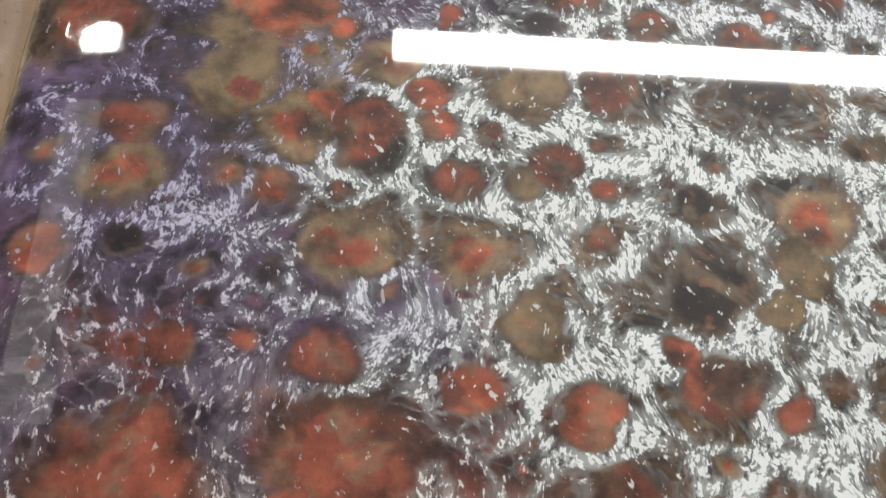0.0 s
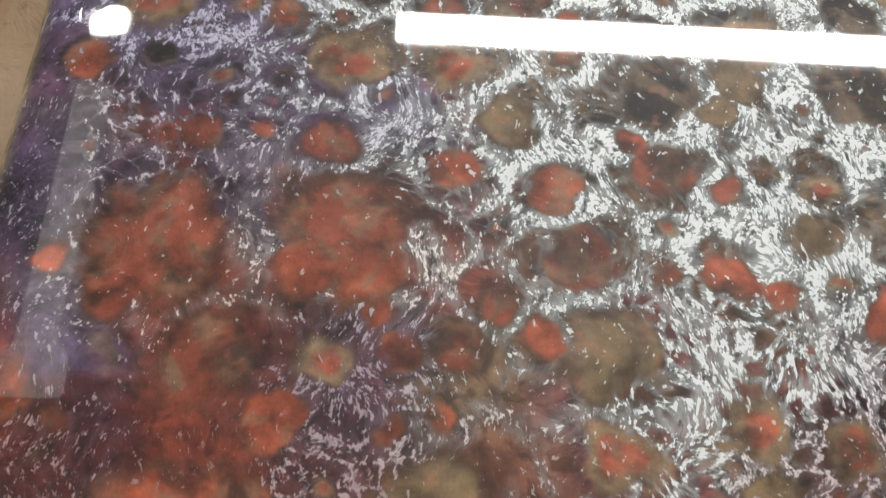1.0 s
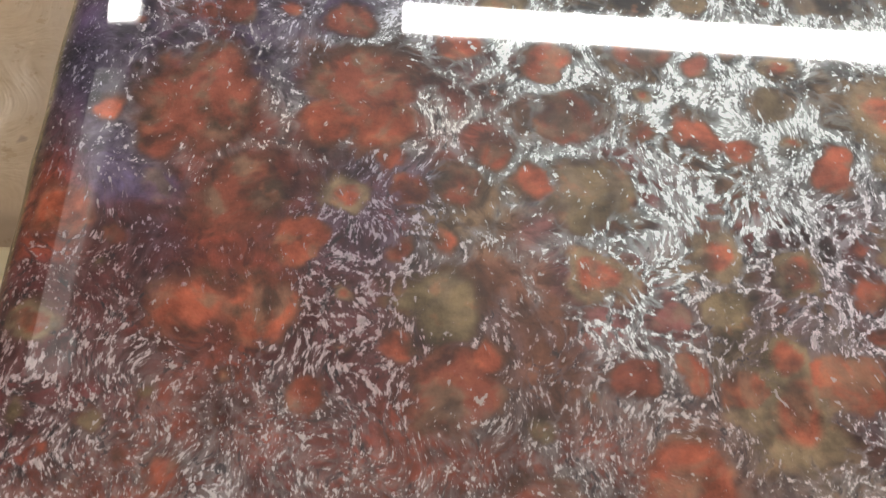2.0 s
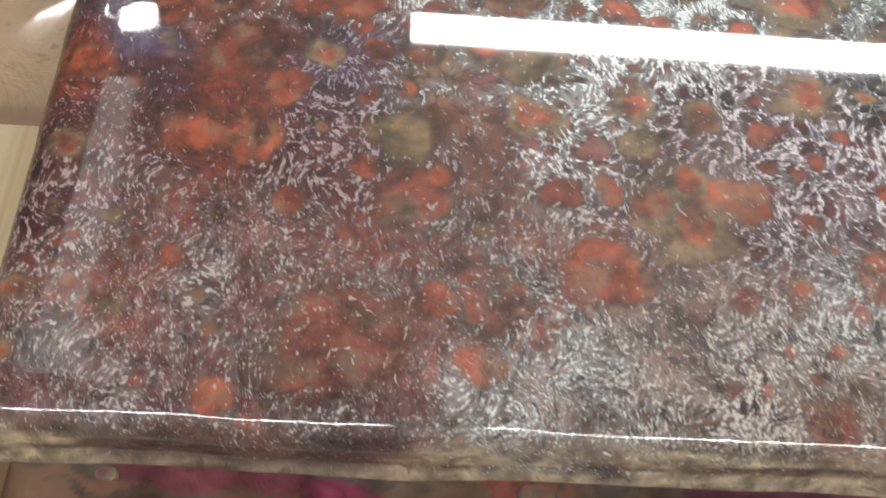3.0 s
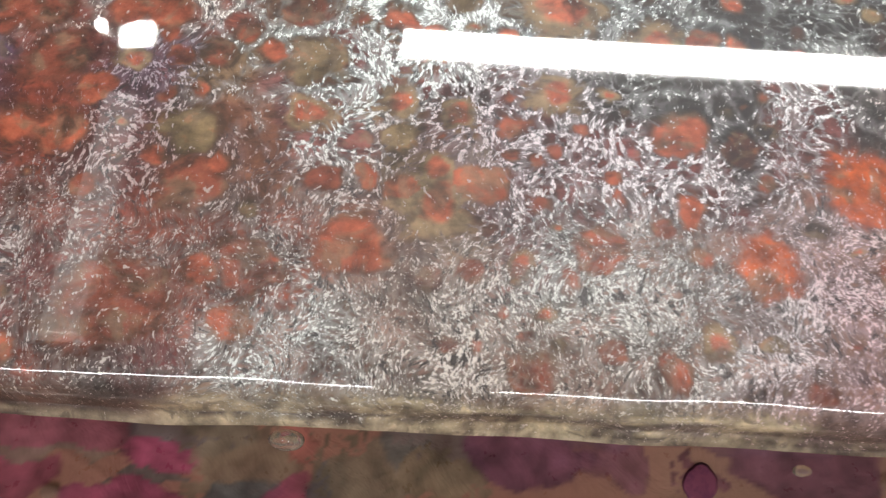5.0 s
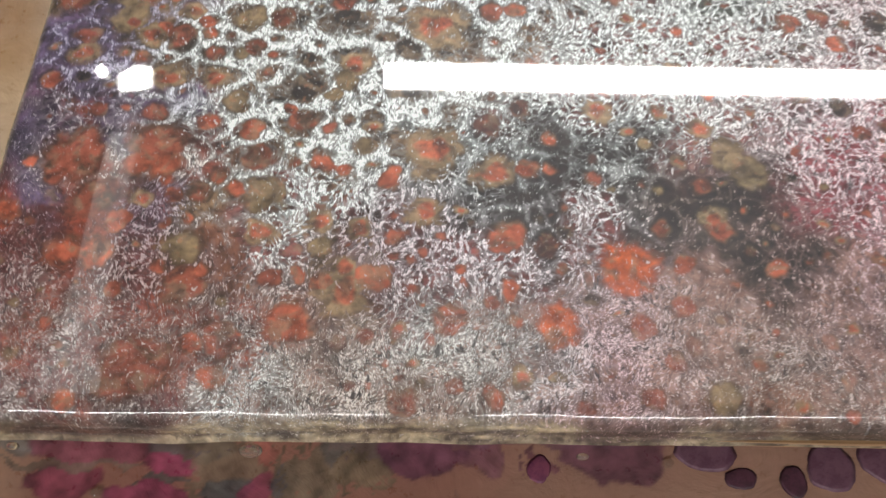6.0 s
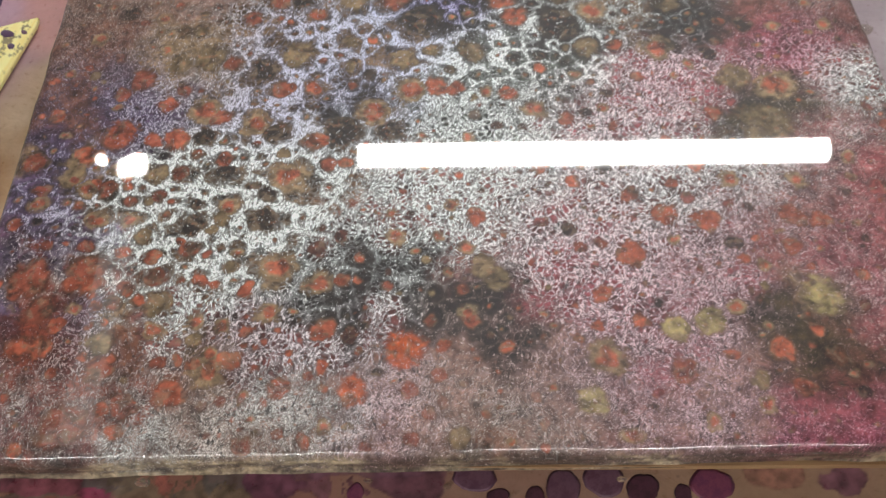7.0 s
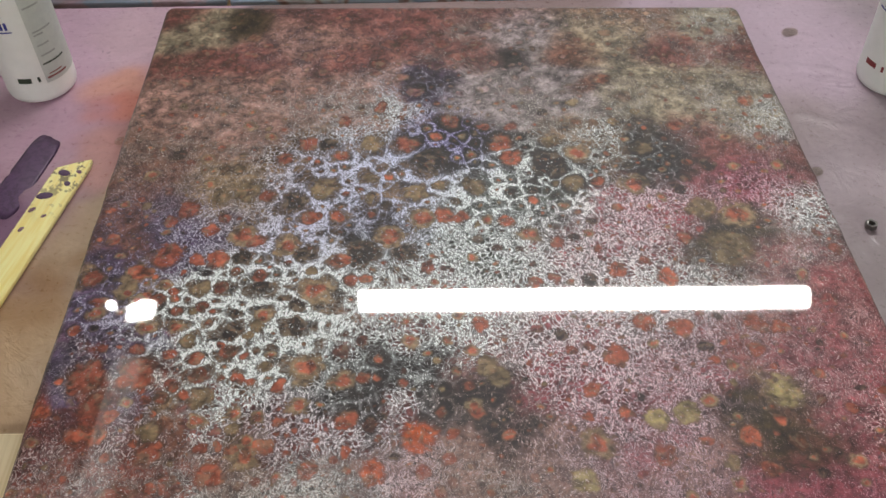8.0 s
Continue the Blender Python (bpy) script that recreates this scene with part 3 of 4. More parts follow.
# broad lay of the pour: ground, lacing, and where: millimetres x, y, reach; amount of lacing; fineness of its mesh 0 to 2
LAY = [
    ("purple", "lilac", [(3, 193, 13, 0.35, 0), (34, 195, 10, 0.4, 0), (73, 154, 6, 0.5, 0), (27, 134, 7, 0.3, 0), (20, 106, 5, 0.45, 2), (28, 150, 7, 0.5, 1)]),
    ("khaki", "lilac", [(10, 213, 11, 0.15, 0), (43, 211, 14, 0.1, 0)]),
    ("violet", "lilac", [(31, 165, 9, 0.5, 0), (51, 142, 6, 0.6, 1), (81, 275, 29, 0.6, 1), (20, 213, 23, 0.3, 1), (50, 132, 3, 0.6, 1), (7, 131, 5, 0.35, 2)]),
    ("olive", "white", [(69, 184, 13, 0.6, 0), (107, 195, 18, 0.75, 0), (122, 172, 17, 0.85, 0), (147, 195, 17, 0.9, 0), (111, 155, 12, 0.8, 0), (145, 142, 16, 0.7, 0), (95, 93, 10, 0.45, 1), (160, 176, 40, 0.85, 0), (211, 198, 35, 0.8, 0), (112, 155, 21, 0.8, 0), (429, 384, 31, 0.6, 1)]),
    ("mauve", "white", [(84, 146, 10, 0.9, 1), (139, 102, 11, 0.85, 1), (131, 77, 9, 0.6, 1), (190, 34, 10, 0.75, 2), (269, 174, 35, 0.9, 1), (342, 162, 42, 0.85, 1), (453, 194, 43, 0.9, 1), (519, 199, 39, 0.8, 1), (603, 285, 24, 0.85, 1)]),
    ("rust", "cream", [(28, 143, 11, 0.25, 2), (33, 121, 16, 0.35, 1), (67, 123, 13, 0.2, 0)]),
    ("brown", "white", [(63, 135, 10, 0.15, 0)]),
    ("rust", "mauve", [(47, 82, 17, 0.2, 1), (7, 88, 7, 0.3, 1), (40, 78, 7, 0.1, 2), (53, 91, 7, 0.1, 2)]),
    ("plum", "mauve", [(68, 84, 8, 0.75, 1), (24, 89, 9, 0.6, 1), (15, 57, 13, 0.75, 1), (69, 65, 10, 0.7, 1), (15, 71, 7, 0.6, 2)]),
    ("brown", "mauve", [(95, 79, 7, 0.2, 0), (112, 64, 7, 0.5, 1)]),
    ("ember", "grey", [(38, 35, 20, 0.55, 2), (107, 39, 12, 0.55, 2)]),
    ("plum", "grey", [(28, 5, 17, 0.5, 2), (52, 24, 16, 0.5, 2), (86, 0, 12, 0.5, 2)]),
    ("rust", "grey", [(72, 19, 14, 0.4, 2)]),
    ("plum", "pearl", [(185, 78, 17, 0.75, 1), (177, 61, 10, 0.75, 1), (253, 88, 18, 0.5, 1), (214, 65, 17, 0.65, 1)]),
    ("khaki", "mauve", [(160, 63, 14, 0.3, 1)]),
    ("greige", "white", [(123, 8, 14, 0.8, 2), (223, 30, 19, 0.7, 2), (203, 448, 43, 0.35, 2), (247, 430, 16, 0.8, 1)]),
    ("greige", "cream", [(156, 16, 17, 0.8, 2), (195, 13, 17, 0.7, 2), (321, 36, 29, 0.75, 2), (112, 433, 54, 0.2, 2), (46, 435, 44, 0.2, 2), (368, 11, 29, 0.8, 2)]),
    ("char", "white", [(236, 112, 28, 0.8, 1), (272, 128, 23, 0.7, 1), (483, 367, 26, 0.4, 1), (385, 346, 25, 0.5, 0), (226, 243, 11, 0.4, 1), (398, 317, 14, 0.4, 0)]),
    ("char", "greige", [(316, 107, 20, 0.35, 1), (343, 71, 20, 0.35, 1), (338, 82, 24, 0.3, 1), (325, 101, 15, 0.3, 1), (347, 68, 18, 0.35, 1)]),
    ("greige", "pink", [(275, 25, 30, 0.75, 2), (360, 55, 27, 0.7, 2), (466, 32, 26, 0.65, 2), (155, 544, 53, 0.3, 2), (436, 35, 26, 0.8, 2)]),
    ("brown", "cream", [(323, 10, 20, 0.3, 2), (432, 460, 14, 0.2, 2), (421, 521, 28, 0.2, 2), (481, 586, 59, 0.2, 2)]),
    ("rose", "pink", [(387, 140, 37, 0.8, 1), (379, 100, 32, 0.7, 1), (433, 58, 30, 0.75, 1), (495, 99, 27, 0.7, 1), (429, 255, 42, 0.75, 1), (480, 281, 28, 0.6, 1), (564, 122, 33, 0.75, 2), (460, 104, 28, 0.7, 2), (487, 146, 29, 0.55, 2)]),
    ("darkolive", "khaki", [(525, 70, 29, 0.2, 2), (525, 247, 29, 0.3, 2), (87, 572, 24, 0.2, 2), (526, 57, 23, 0.15, 2), (523, 84, 17, 0.15, 2)]),
    ("khaki", "cream", [(531, 103, 24, 0.3, 2), (113, 315, 30, 0.35, 1)]),
    ("rose", "rosew", [(585, 98, 44, 0.7, 1), (556, 132, 32, 0.5, 2)]),
    ("crimson", "rosew", [(598, 169, 42, 0.45, 2), (581, 210, 31, 0.45, 2)]),
    ("mauve", "pink", [(484, 128, 33, 0.6, 1), (406, 29, 26, 0.5, 2)]),
    ("rose", "pinkhot", [(534, 36, 29, 0.7, 2), (559, 321, 29, 0.7, 1), (521, 10, 26, 0.5, 2)]),
    ("rust", "pink", [(527, 138, 29, 0.6, 2), (526, 170, 26, 0.55, 2)]),
    ("brick", "white", [(597, 246, 23, 0.4, 2)]),
    ("brick", "mauve", [(534, 366, 35, 0.3, 2), (595, 349, 25, 0.5, 2)]),
    ("teal", "white", [(329, 304, 34, 0.95, 0), (336, 244, 33, 0.85, 1), (391, 289, 28, 0.5, 0)]),
    ("olive", "skyl", [(221, 320, 45, 0.7, 0), (260, 342, 30, 0.7, 0)]),
    ("olive", "lilacw", [(180, 343, 35, 0.7, 0), (177, 273, 33, 0.7, 0)]),
    ("char", "lilacw", [(229, 272, 24, 0.75, 1)]),
    ("brown", "greige", [(24, 339, 41, 0.65, 2)]),
    ("brown", "lilac", [(24, 276, 33, 0.3, 2)]),
    ("char", "violetw", [(295, 371, 26, 0.6, 0), (295, 395, 18, 0.5, 0)]),
    ("violet", "skyl", [(273, 455, 28, 0.5, 1)]),
    ("lavgrey", "cream", [(338, 445, 44, 0.25, 2), (403, 443, 43, 0.25, 2), (360, 553, 52, 0.3, 2)]),
    ("sage", "cream", [(489, 441, 43, 0.3, 2), (569, 439, 43, 0.4, 2), (464, 550, 52, 0.3, 2)]),
    ("sage", "white", [(583, 405, 26, 0.8, 1), (559, 558, 34, 0.6, 2)]),
    ("brick", "pink", [(102, 506, 34, 0.2, 2), (187, 509, 34, 0.2, 2), (260, 561, 23, 0.2, 2), (180, 593, 61, 0.2, 2)]),
    ("brick", "khaki", [(46, 498, 34, 0.2, 2), (5, 590, 25, 0.2, 2)]),
    ("brick", "cream", [(318, 519, 34, 0.15, 2), (518, 519, 33, 0.2, 2), (595, 512, 34, 0.2, 2), (331, 593, 60, 0.2, 2)]),
    ("char", "cream", [(358, 511, 17, 0.15, 2)]),
    ("sage", "khaki", [(35, 558, 36, 0.2, 2)]),
    ("plum", "lilac", [(68, 101, 6, 0.5, 2), (65, 87, 6, 0.5, 2), (30, 84, 5, 0.5, 2)]),
    ("char", "lilac", [(268, 460, 19, 0.4, 1)]),
]


def axis(length, split):
    """Arc lengths across the panel: round both edges, finer up to the split."""
    side = THICK - ROUND + 0.5 * math.pi * ROUND
    left = np.linspace(-side, 0, 16)[:-1]
    a = np.arange(0, split, 0.00085)
    b = np.arange(split, length, 0.0013)
    right = np.linspace(length, length + side, 16)
    return np.concatenate([left, a, b, right])


def wrap(s, length):
    """Place along the axis and drop below the top for an arc length."""
    over = np.where(s < 0, -s, np.where(s > length, s - length, 0.0))
    sign = np.where(s < 0, -1.0, 1.0)
    ang = np.minimum(over / ROUND, 0.5 * math.pi)
    out = ROUND * np.sin(ang)
    drop = ROUND * (1 - np.cos(ang)) + np.maximum(over - 0.5 * math.pi * ROUND, 0)
    flat = np.clip(s, 0, length)
    return flat + sign * out, drop


def poured_painting():
    inner_w, inner_h = W - 2 * ROUND, H - 2 * ROUND
    su, sv = np.meshgrid(axis(inner_w, 0.34), axis(inner_h, 0.27))
    ax, dx = wrap(su, inner_w)
    ay, dy = wrap(sv, inner_h)
    px, py = ax + ROUND, ay + ROUND + Y_NEAR
    drop = np.minimum(dx + dy, THICK)
    # the panel is a little out of square: corner shifts in x and y
    fu, fv = np.clip(px / W, 0, 1), np.clip((py - Y_NEAR) / H, 0, 1)
    skew_x = (1 - fu) * ((1 - fv) * -0.002 + fv * -0.009) + fu * ((1 - fv) * 0.026 + fv * -0.005)
    skew_y = (1 - fv) * ((1 - fu) * 0.002 + fu * 0.009) + fv * ((1 - fu) * 0.009 + fu * -0.010)
    px, py = px + skew_x, py + skew_y
    mx, my = (su + ROUND + skew_x) * 1000, (sv + ROUND + Y_NEAR + skew_y) * 1000
    low = np.clip(drop / THICK, 0, 1)
    sag = 0.0016 * layered(mx, my, 45, 201) * low
    pz = -drop + sag * 2 - 0.00004 * layered(mx, my, 140, 205)
    side = np.where(su < 0, 0, np.where(su > inner_w, 2, 1))
    px = px + np.where(dx > 0, (side - 1) * (0.0012 * layered(my, my * 0 + 9, 30, 207) + 0.0006) * np.clip(dx / 0.006, 0, 1), 0)
    bead = 0.0022 * np.exp(-(((drop - 0.0175) / 0.0022) ** 2))
    py = py + np.where(dy > 0, np.where(sv < 0, -1, 1) * (bead + 0.0010 * layered(mx, mx * 0 + 5, 30, 209) + 0.0004) * np.clip(dy / 0.006, 0, 1), 0)
    # broad lay
    calm = np.clip((mx + my) / 260.0, 0.45, 1.0) * np.clip(1.0 - (my - 330) / 300.0, 0.35, 1.0)
    wx = mx + calm * (30 * layered(mx, my, 24, 11, 5) + 16 * layered(mx, my, 80, 15))
    wy = my + calm * (26 * layered(mx, my, 24, 21, 5) + 16 * layered(mx, my, 80, 25))
    shape = px.shape
    total = np.full(shape, 1e-9)
    ground, lace = np.zeros((*shape, 3)), np.zeros((*shape, 3))
    amount, fine = np.zeros(shape), np.zeros(shape)
    soft_total = np.full(shape, 1e-9)
    murk = np.zeros(shape)
    sx, sy = mx + 14 * layered(mx, my, 20, 511, 4), my + 14 * layered(mx, my, 20, 521, 4)
    for under, over, spots in LAY:
        cu, co = np.array(lin(*TONES[under])), np.array(lin(*TONES[over]))
        for x, y, reach, much, mesh_kind in spots:
            k = np.exp(-(1.5 if reach > 24 and y < 400 else 2.5) * ((wx - x) ** 2 + ((wy - y) * 1.12) ** 2) / reach**2) / (1 + reach / 60.0) + 1e-7 / (1e-3 + ((wx - x) ** 2 + (wy - y) ** 2) / 1e4) ** 3
            k = k * (2.8 if under in ("char", "darkolive") else 1.0)
            total += k
            murk += k if under in ("char", "darkolive") else 0
            ground += k[..., None] * cu
            soft_k = np.exp(-0.8 * ((sx - x) ** 2 + (sy - y) ** 2) / (reach + 4.0) ** 2) / (1 + reach / 60.0) + 1e-7
            soft_total += soft_k
            lace += soft_k[..., None] * co
            amount += soft_k * much
            fine += soft_k * mesh_kind * 0.5
    ground /= total[..., None]
    lace /= soft_total[..., None]
    blotch = 1 + 1.15 * layered(mx, my * 1.25, 15, 601, 4) + 0.5 * layered(mx, my, 5, 611, 2)
    ground = ground * np.clip(blotch, 0.30, 2.0)[..., None]
    amount /= soft_total
    amount = amount * (1 - 0.45 * np.clip(murk / total, 0, 1))
    fine /= soft_total
    # cells
    depth, second = np.full(shape, -40.0), np.full(shape, -40.0)
    cell = np.array(ground)
    rng = np.random.RandomState(5)
    qx = mx + 3.0 * layered(mx, my, 11, 31) + 1.2 * layered(mx, my, 4, 41, 2)
    qy = my + 3.0 * layered(mx, my, 11, 51) + 1.2 * layered(mx, my, 4, 61, 2)

    line_x, line_y = mx[0], my[:, 0]

    def lay_cell(x, y, r, kind, squash=1.0):
        near = np.s_[np.searchsorted(line_y, y - r - 30):np.searchsorted(line_y, y + r + 30), np.searchsorted(line_x, x - r - 30):np.searchsorted(line_x, x + r + 30)]
        if kind:
            core, rim = (np.array(lin(*c)) for c in CELL_TONES[kind])
        else:
            under = ground[np.searchsorted(line_y, y), np.searchsorted(line_x, x)]
            core, rim = under * 0.75 + 0.25 * np.array(lin(*CELL_TONES["rust"][0])), under * 0.6
        core, rim = core * rng.uniform(0.75, 1.15), rim * rng.uniform(0.8, 1.15)
        a, b = qx[near] - x, (qy[near] - y) * squash
        if r > 4.5:
            bend = 0.38 * r * min(1.0, r / 9.0)
            a = a + bend * layered(mx[near], my[near], 0.9 * r, 401, 3)
            b = b + bend * layered(mx[near], my[near], 0.9 * r, 431, 3)
        dist = np.hypot(a, b)
        d = (r - dist) * min(1.0, 5.5 / r)
        q = np.clip((r - dist) / r, 0, 1)
        k = np.clip((q - (0.38 if kind == "halo" else 0.06)) / 0.22, 0, 1)
        k = k * k * (3 - 2 * k)
        tone = rim + (core - rim) * k[..., None]
        old = depth[near]
        win = d > old
        here = cell[near]
        here[win] = tone[win]
        cell[near] = here
        second[near] = np.maximum(second[near], np.minimum(old, d))
        depth[near] = np.maximum(old, d)

    placed = []
    for kind, spots in CELLS:
        for x, y, r in spots:
            lay_cell(x, y, r * 0.97, kind)
            placed.append((x, y, r))
    # small cells between the larger ones
    tries = 0
    while len(placed) < 1500 and tries < 12000:
        tries += 1
        x, y = rng.uniform(4, W * 1000 - 4), rng.uniform(2, H * 1000 - 6)
        r = rng.uniform(1.0, 3.0) if rng.rand() < 0.65 else rng.uniform(3, 7.5)
        if y > 330:
            r *= 1.25
        if all((x - a) ** 2 + (y - b) ** 2 > (r + c + 1.6) ** 2 for a, b, c in placed):
            kind = ("orange", "rust", "halo", "halo", "olive", "dark", "rust", "halo", "", "")[rng.randint(10)] if y < 440 else ""
            lay_cell(x, y, r, kind, rng.uniform(0.85, 1.2))
            placed.append((x, y, r))
    # lacing draws together where cells press on it, and thins inside wide ones
    seam = np.where(depth > 0, depth * 2 + (depth - second), depth - second)
    amount = np.clip(amount + 0.30 * layered(mx, my, 34, 301) * (amount > 0.2), 0, 1)
    # bare, brownish edges where the pour ran over the side
    ran = np.clip((drop - 0.0015) / 0.005, 0, 1)
    lip = np.clip((drop - 0.0150) / 0.0015, 0, 1)
    along = np.where(dy > dx, mx, my)
    runs = layered(along * 0.35, drop * 2600, 6, 311, 4) + 0.5 * layered(along, drop * 1500, 3, 317, 3)
    pools = np.clip(0.5 + 2.2 * layered(along, drop * 900, 38, 331, 3), 0, 1)[..., None]
    dark_run, pale_run = np.array(lin(58, 46, 38)), np.array(lin(178, 166, 134))
    run_tone = (dark_run * (1 - pools) + pale_run * pools) * np.clip(1 + 2.2 * runs[..., None], 0.12, 2.0)
    run_tone = run_tone * (1 - lip[..., None]) + np.array(lin(168, 157, 134)) * lip[..., None] * np.clip(1 + 2.0 * runs[..., None], 0.15, 1.4)
    ground = ground * (1 - 0.9 * ran[..., None]) + run_tone * 0.9 * ran[..., None]
    amount = amount * (1 - 0.6 * ran) * (1 - lip)
    depth = depth - 6 * ran
    me = grid_mesh("poured_surface", px, py, pz)
    one = np.ones((*shape, 1))
    colour_layer(me, "ground", np.concatenate([np.clip(ground, 0, 1), one], -1))
    colour_layer(me, "lace", np.concatenate([lace, one], -1))
    colour_layer(me, "cell", np.concatenate([cell, one], -1))
    colour_layer(me, "ctrl", np.stack([amount, fine, np.clip(0.5 + depth / 20.0, 0, 1), np.clip(seam / 20.0, 0, 1)], -1))
    me.materials.append(MAT_PAINT)
    painting = empty("painting")
    top = new("poured_surface", me)
    top.parent = painting
    tagged(top, "glossy resin over orange cells and white lacing")
    part("backing_panel", box(bmesh.new(), 0.004, W - 0.004, Y_NEAR + 0.004, Y_NEAR + H - 0.004, -THICK + 0.001, -THICK + 0.006), MAT_TABLE, painting, "wooden backing panel", False)
    # beads of resin hanging from the lower edge
    for x, r in ((0.1225, 0.0028), (0.027, 0.0016), (0.255, 0.0015), (0.402, 0.0018)):
        bead = part("resin_bead", lathe([(0, -1.0), (0.55, -0.85), (0.95, -0.3), (1.0, 0.2), (0.8, 0.8), (0.5, 1.2), (0, 1.3)], 20), MAT_CLEAR, painting, "clear hanging resin drip")
        bead.matrix_basis = pose(x, Y_NEAR - 0.0012, -THICK - 0.0006) @ Matrix.Diagonal((r * 1.7, r, r, 1))
    return tagged(painting, "square poured painting with orange cells, white lacing and glossy resin", "painting")


def clear_resin():
    n = Nodes("clear_resin")
    return n.done((0.95, 0.88, 0.76), 0.04, Transmission_Weight=0.9, IOR=1.5)


MAT_CLEAR = clear_resin()
poured_painting()


def cup_support(x, y):
    """An upturned plastic cup that holds the painting off the table."""
    h = -THICK + 0.001 - TABLE_Z - 0.001
    cup = part("paint_cup", lathe([(0.033, 0), (0.034, 0.002), (0.0335, 0.004), (0.027, h - 0.002), (0.025, h), (0, h)], 28), MAT_WHITE, None)
    cup.location = (x, y, TABLE_Z + 0.0012)
    return tagged(cup, "upturned white plastic cup propping up the painting", "cup", "cups under the painting")


for x, y in ((0.11, 0.12), (0.50, 0.12), (0.11, 0.50), (0.50, 0.50)):
    cup_support(x, y)


# ---- things on the table ----
def puddle(x, y, rx, ry, material, label, turn=0.0, seed=0, height=0.0005, wave=1.0, square=2.0):
    """A flat spill with an uneven outline, domed and thin towards its rim."""
    rng = np.random.RandomState(seed)
    waves = [(rng.uniform(0.02, 0.16) / (k * 0.55), rng.uniform(0, 6.28), k) for k in (1, 2, 3, 4, 5, 7, 9, 12, 16)]
    bm = bmesh.new()
    rings, segs = 6, 64
    centre = bm.verts.new((0, 0, height))
    last = [centre] * segs
    for i in range(1, rings + 1):
        f = i / rings
        ring = []
        for s in range(segs):
            a = 2 * math.pi * s / segs
            edge = (1 + wave * sum(m * math.sin(k * a + p) for m, p, k in waves)) / (abs(math.cos(a)) ** square + abs(math.sin(a)) ** square) ** (1 / square)
            ring.append(bm.verts.new((rx * f * edge * math.cos(a), ry * f * edge * math.sin(a), height * (1 - f * f) if i < rings else -0.0002)))
        for s in range(segs):
            q = list(dict.fromkeys((last[s], last[(s + 1) % segs], ring[(s + 1) % segs], ring[s])))
            bm.faces.new(q[::-1])
        last = ring
    bm.faces.new(last)
    bmesh.ops.recalc_face_normals(bm, faces=bm.faces)
    ob = part("paint_puddle", bm, material, None)
    ob.matrix_basis = pose(x, y, TABLE_Z + 0.0005, 0, 0, turn)
    return tagged(ob, label, "paint spill", "paint spills on the sheet")


WET_PURPLE = wet_paint("plum_purple_paint", lin(142, 78, 102), lin(120, 64, 92))
WET_VIOLET = wet_paint("dark_violet_paint", lin(122, 88, 104), lin(102, 68, 84))
WET_BLACK = wet_paint("dark_plum_paint", lin(98, 62, 76), lin(76, 50, 62))
WET_DARK = wet_paint("dark_violet_smear_paint", lin(94, 68, 100), lin(74, 52, 78))

PUDDLES = [
    (0.316, 0.012, 0.013, 0.008, WET_VIOLET, "dark violet"), (0.332, 0.000, 0.0065, 0.0045, WET_BLACK, "dark plum"), (0.3555, -0.001, 0.0055, 0.0065, WET_BLACK, "dark plum"),
    (0.372, 0.005, 0.010, 0.010, WET_VIOLET, "dark violet"), (0.398, 0.010, 0.011, 0.011, WET_VIOLET, "dark violet"), (0.422, 0.004, 0.009, 0.009, WET_BLACK, "dark plum"), (0.447, 0.000, 0.005, 0.006, WET_BLACK, "dark plum"),
    (0.466, 0.006, 0.012, 0.010, WET_PURPLE, "plum purple"), (0.242, 0.002, 0.0045, 0.006, WET_PURPLE, "plum purple"),
]
for i, (x, y, rx, ry, material, hue) in enumerate(PUDDLES):
    puddle(x, y, rx * 1.12, ry * 1.12, material, hue + " glossy paint spill on the plastic sheet", (i * 37) % 21 - 10, 100 + i, 0.00022 + 0.00005 * (i % 5), 0.5)
puddle(-0.128, 0.418, 0.0175, 0.060, WET_DARK, "long dark violet paint smear on the plastic sheet", -10, 301, 0.0016, 0.22, 5.0)
puddle(-0.024, 0.128, 0.006, 0.008, WET_BLACK, "dark round paint blob beside the painting", 0, 303, 0.004)


def resin_drop(x, y, r, label):
    ob = part("resin_drop", lathe([(1.0, 0), (0.97, 0.12), (0.8, 0.32), (0.45, 0.46), (0, 0.5)], 24), MAT_CLEAR, None)
    ob.matrix_basis = pose(x, y, TABLE_Z + 0.0008, 0, 0, 20) @ Matrix.Diagonal((r * 1.3, r, r, 1))
    return tagged(ob, label, "resin drop", "resin drops on the sheet")


for x, y, r in ((0.688, 0.642, 0.008), (-0.042, 0.468, 0.006), (-0.034, 0.489, 0.005), (0.640, 0.44, 0.007), (0.655, 0.405, 0.006), (0.047, -0.012, 0.0022), (0.300, 0.006, 0.0022)):
    resin_drop(x, y, r, "clear hardened resin drop on the plastic sheet")


def wooden_board():
    ob = part("wooden_board", box(bmesh.new(), -0.19, 0.19, -0.16, 0.16, 0, 0.012, 0.0015), MAT_BOARD, None, smooth=False)
    ob.matrix_basis = pose(-0.203, -0.052, TABLE_Z + 0.0014, 0, 0, 0.5)
    return tagged(ob, "pale plywood board lying on the plastic sheet", "board")


wooden_board()


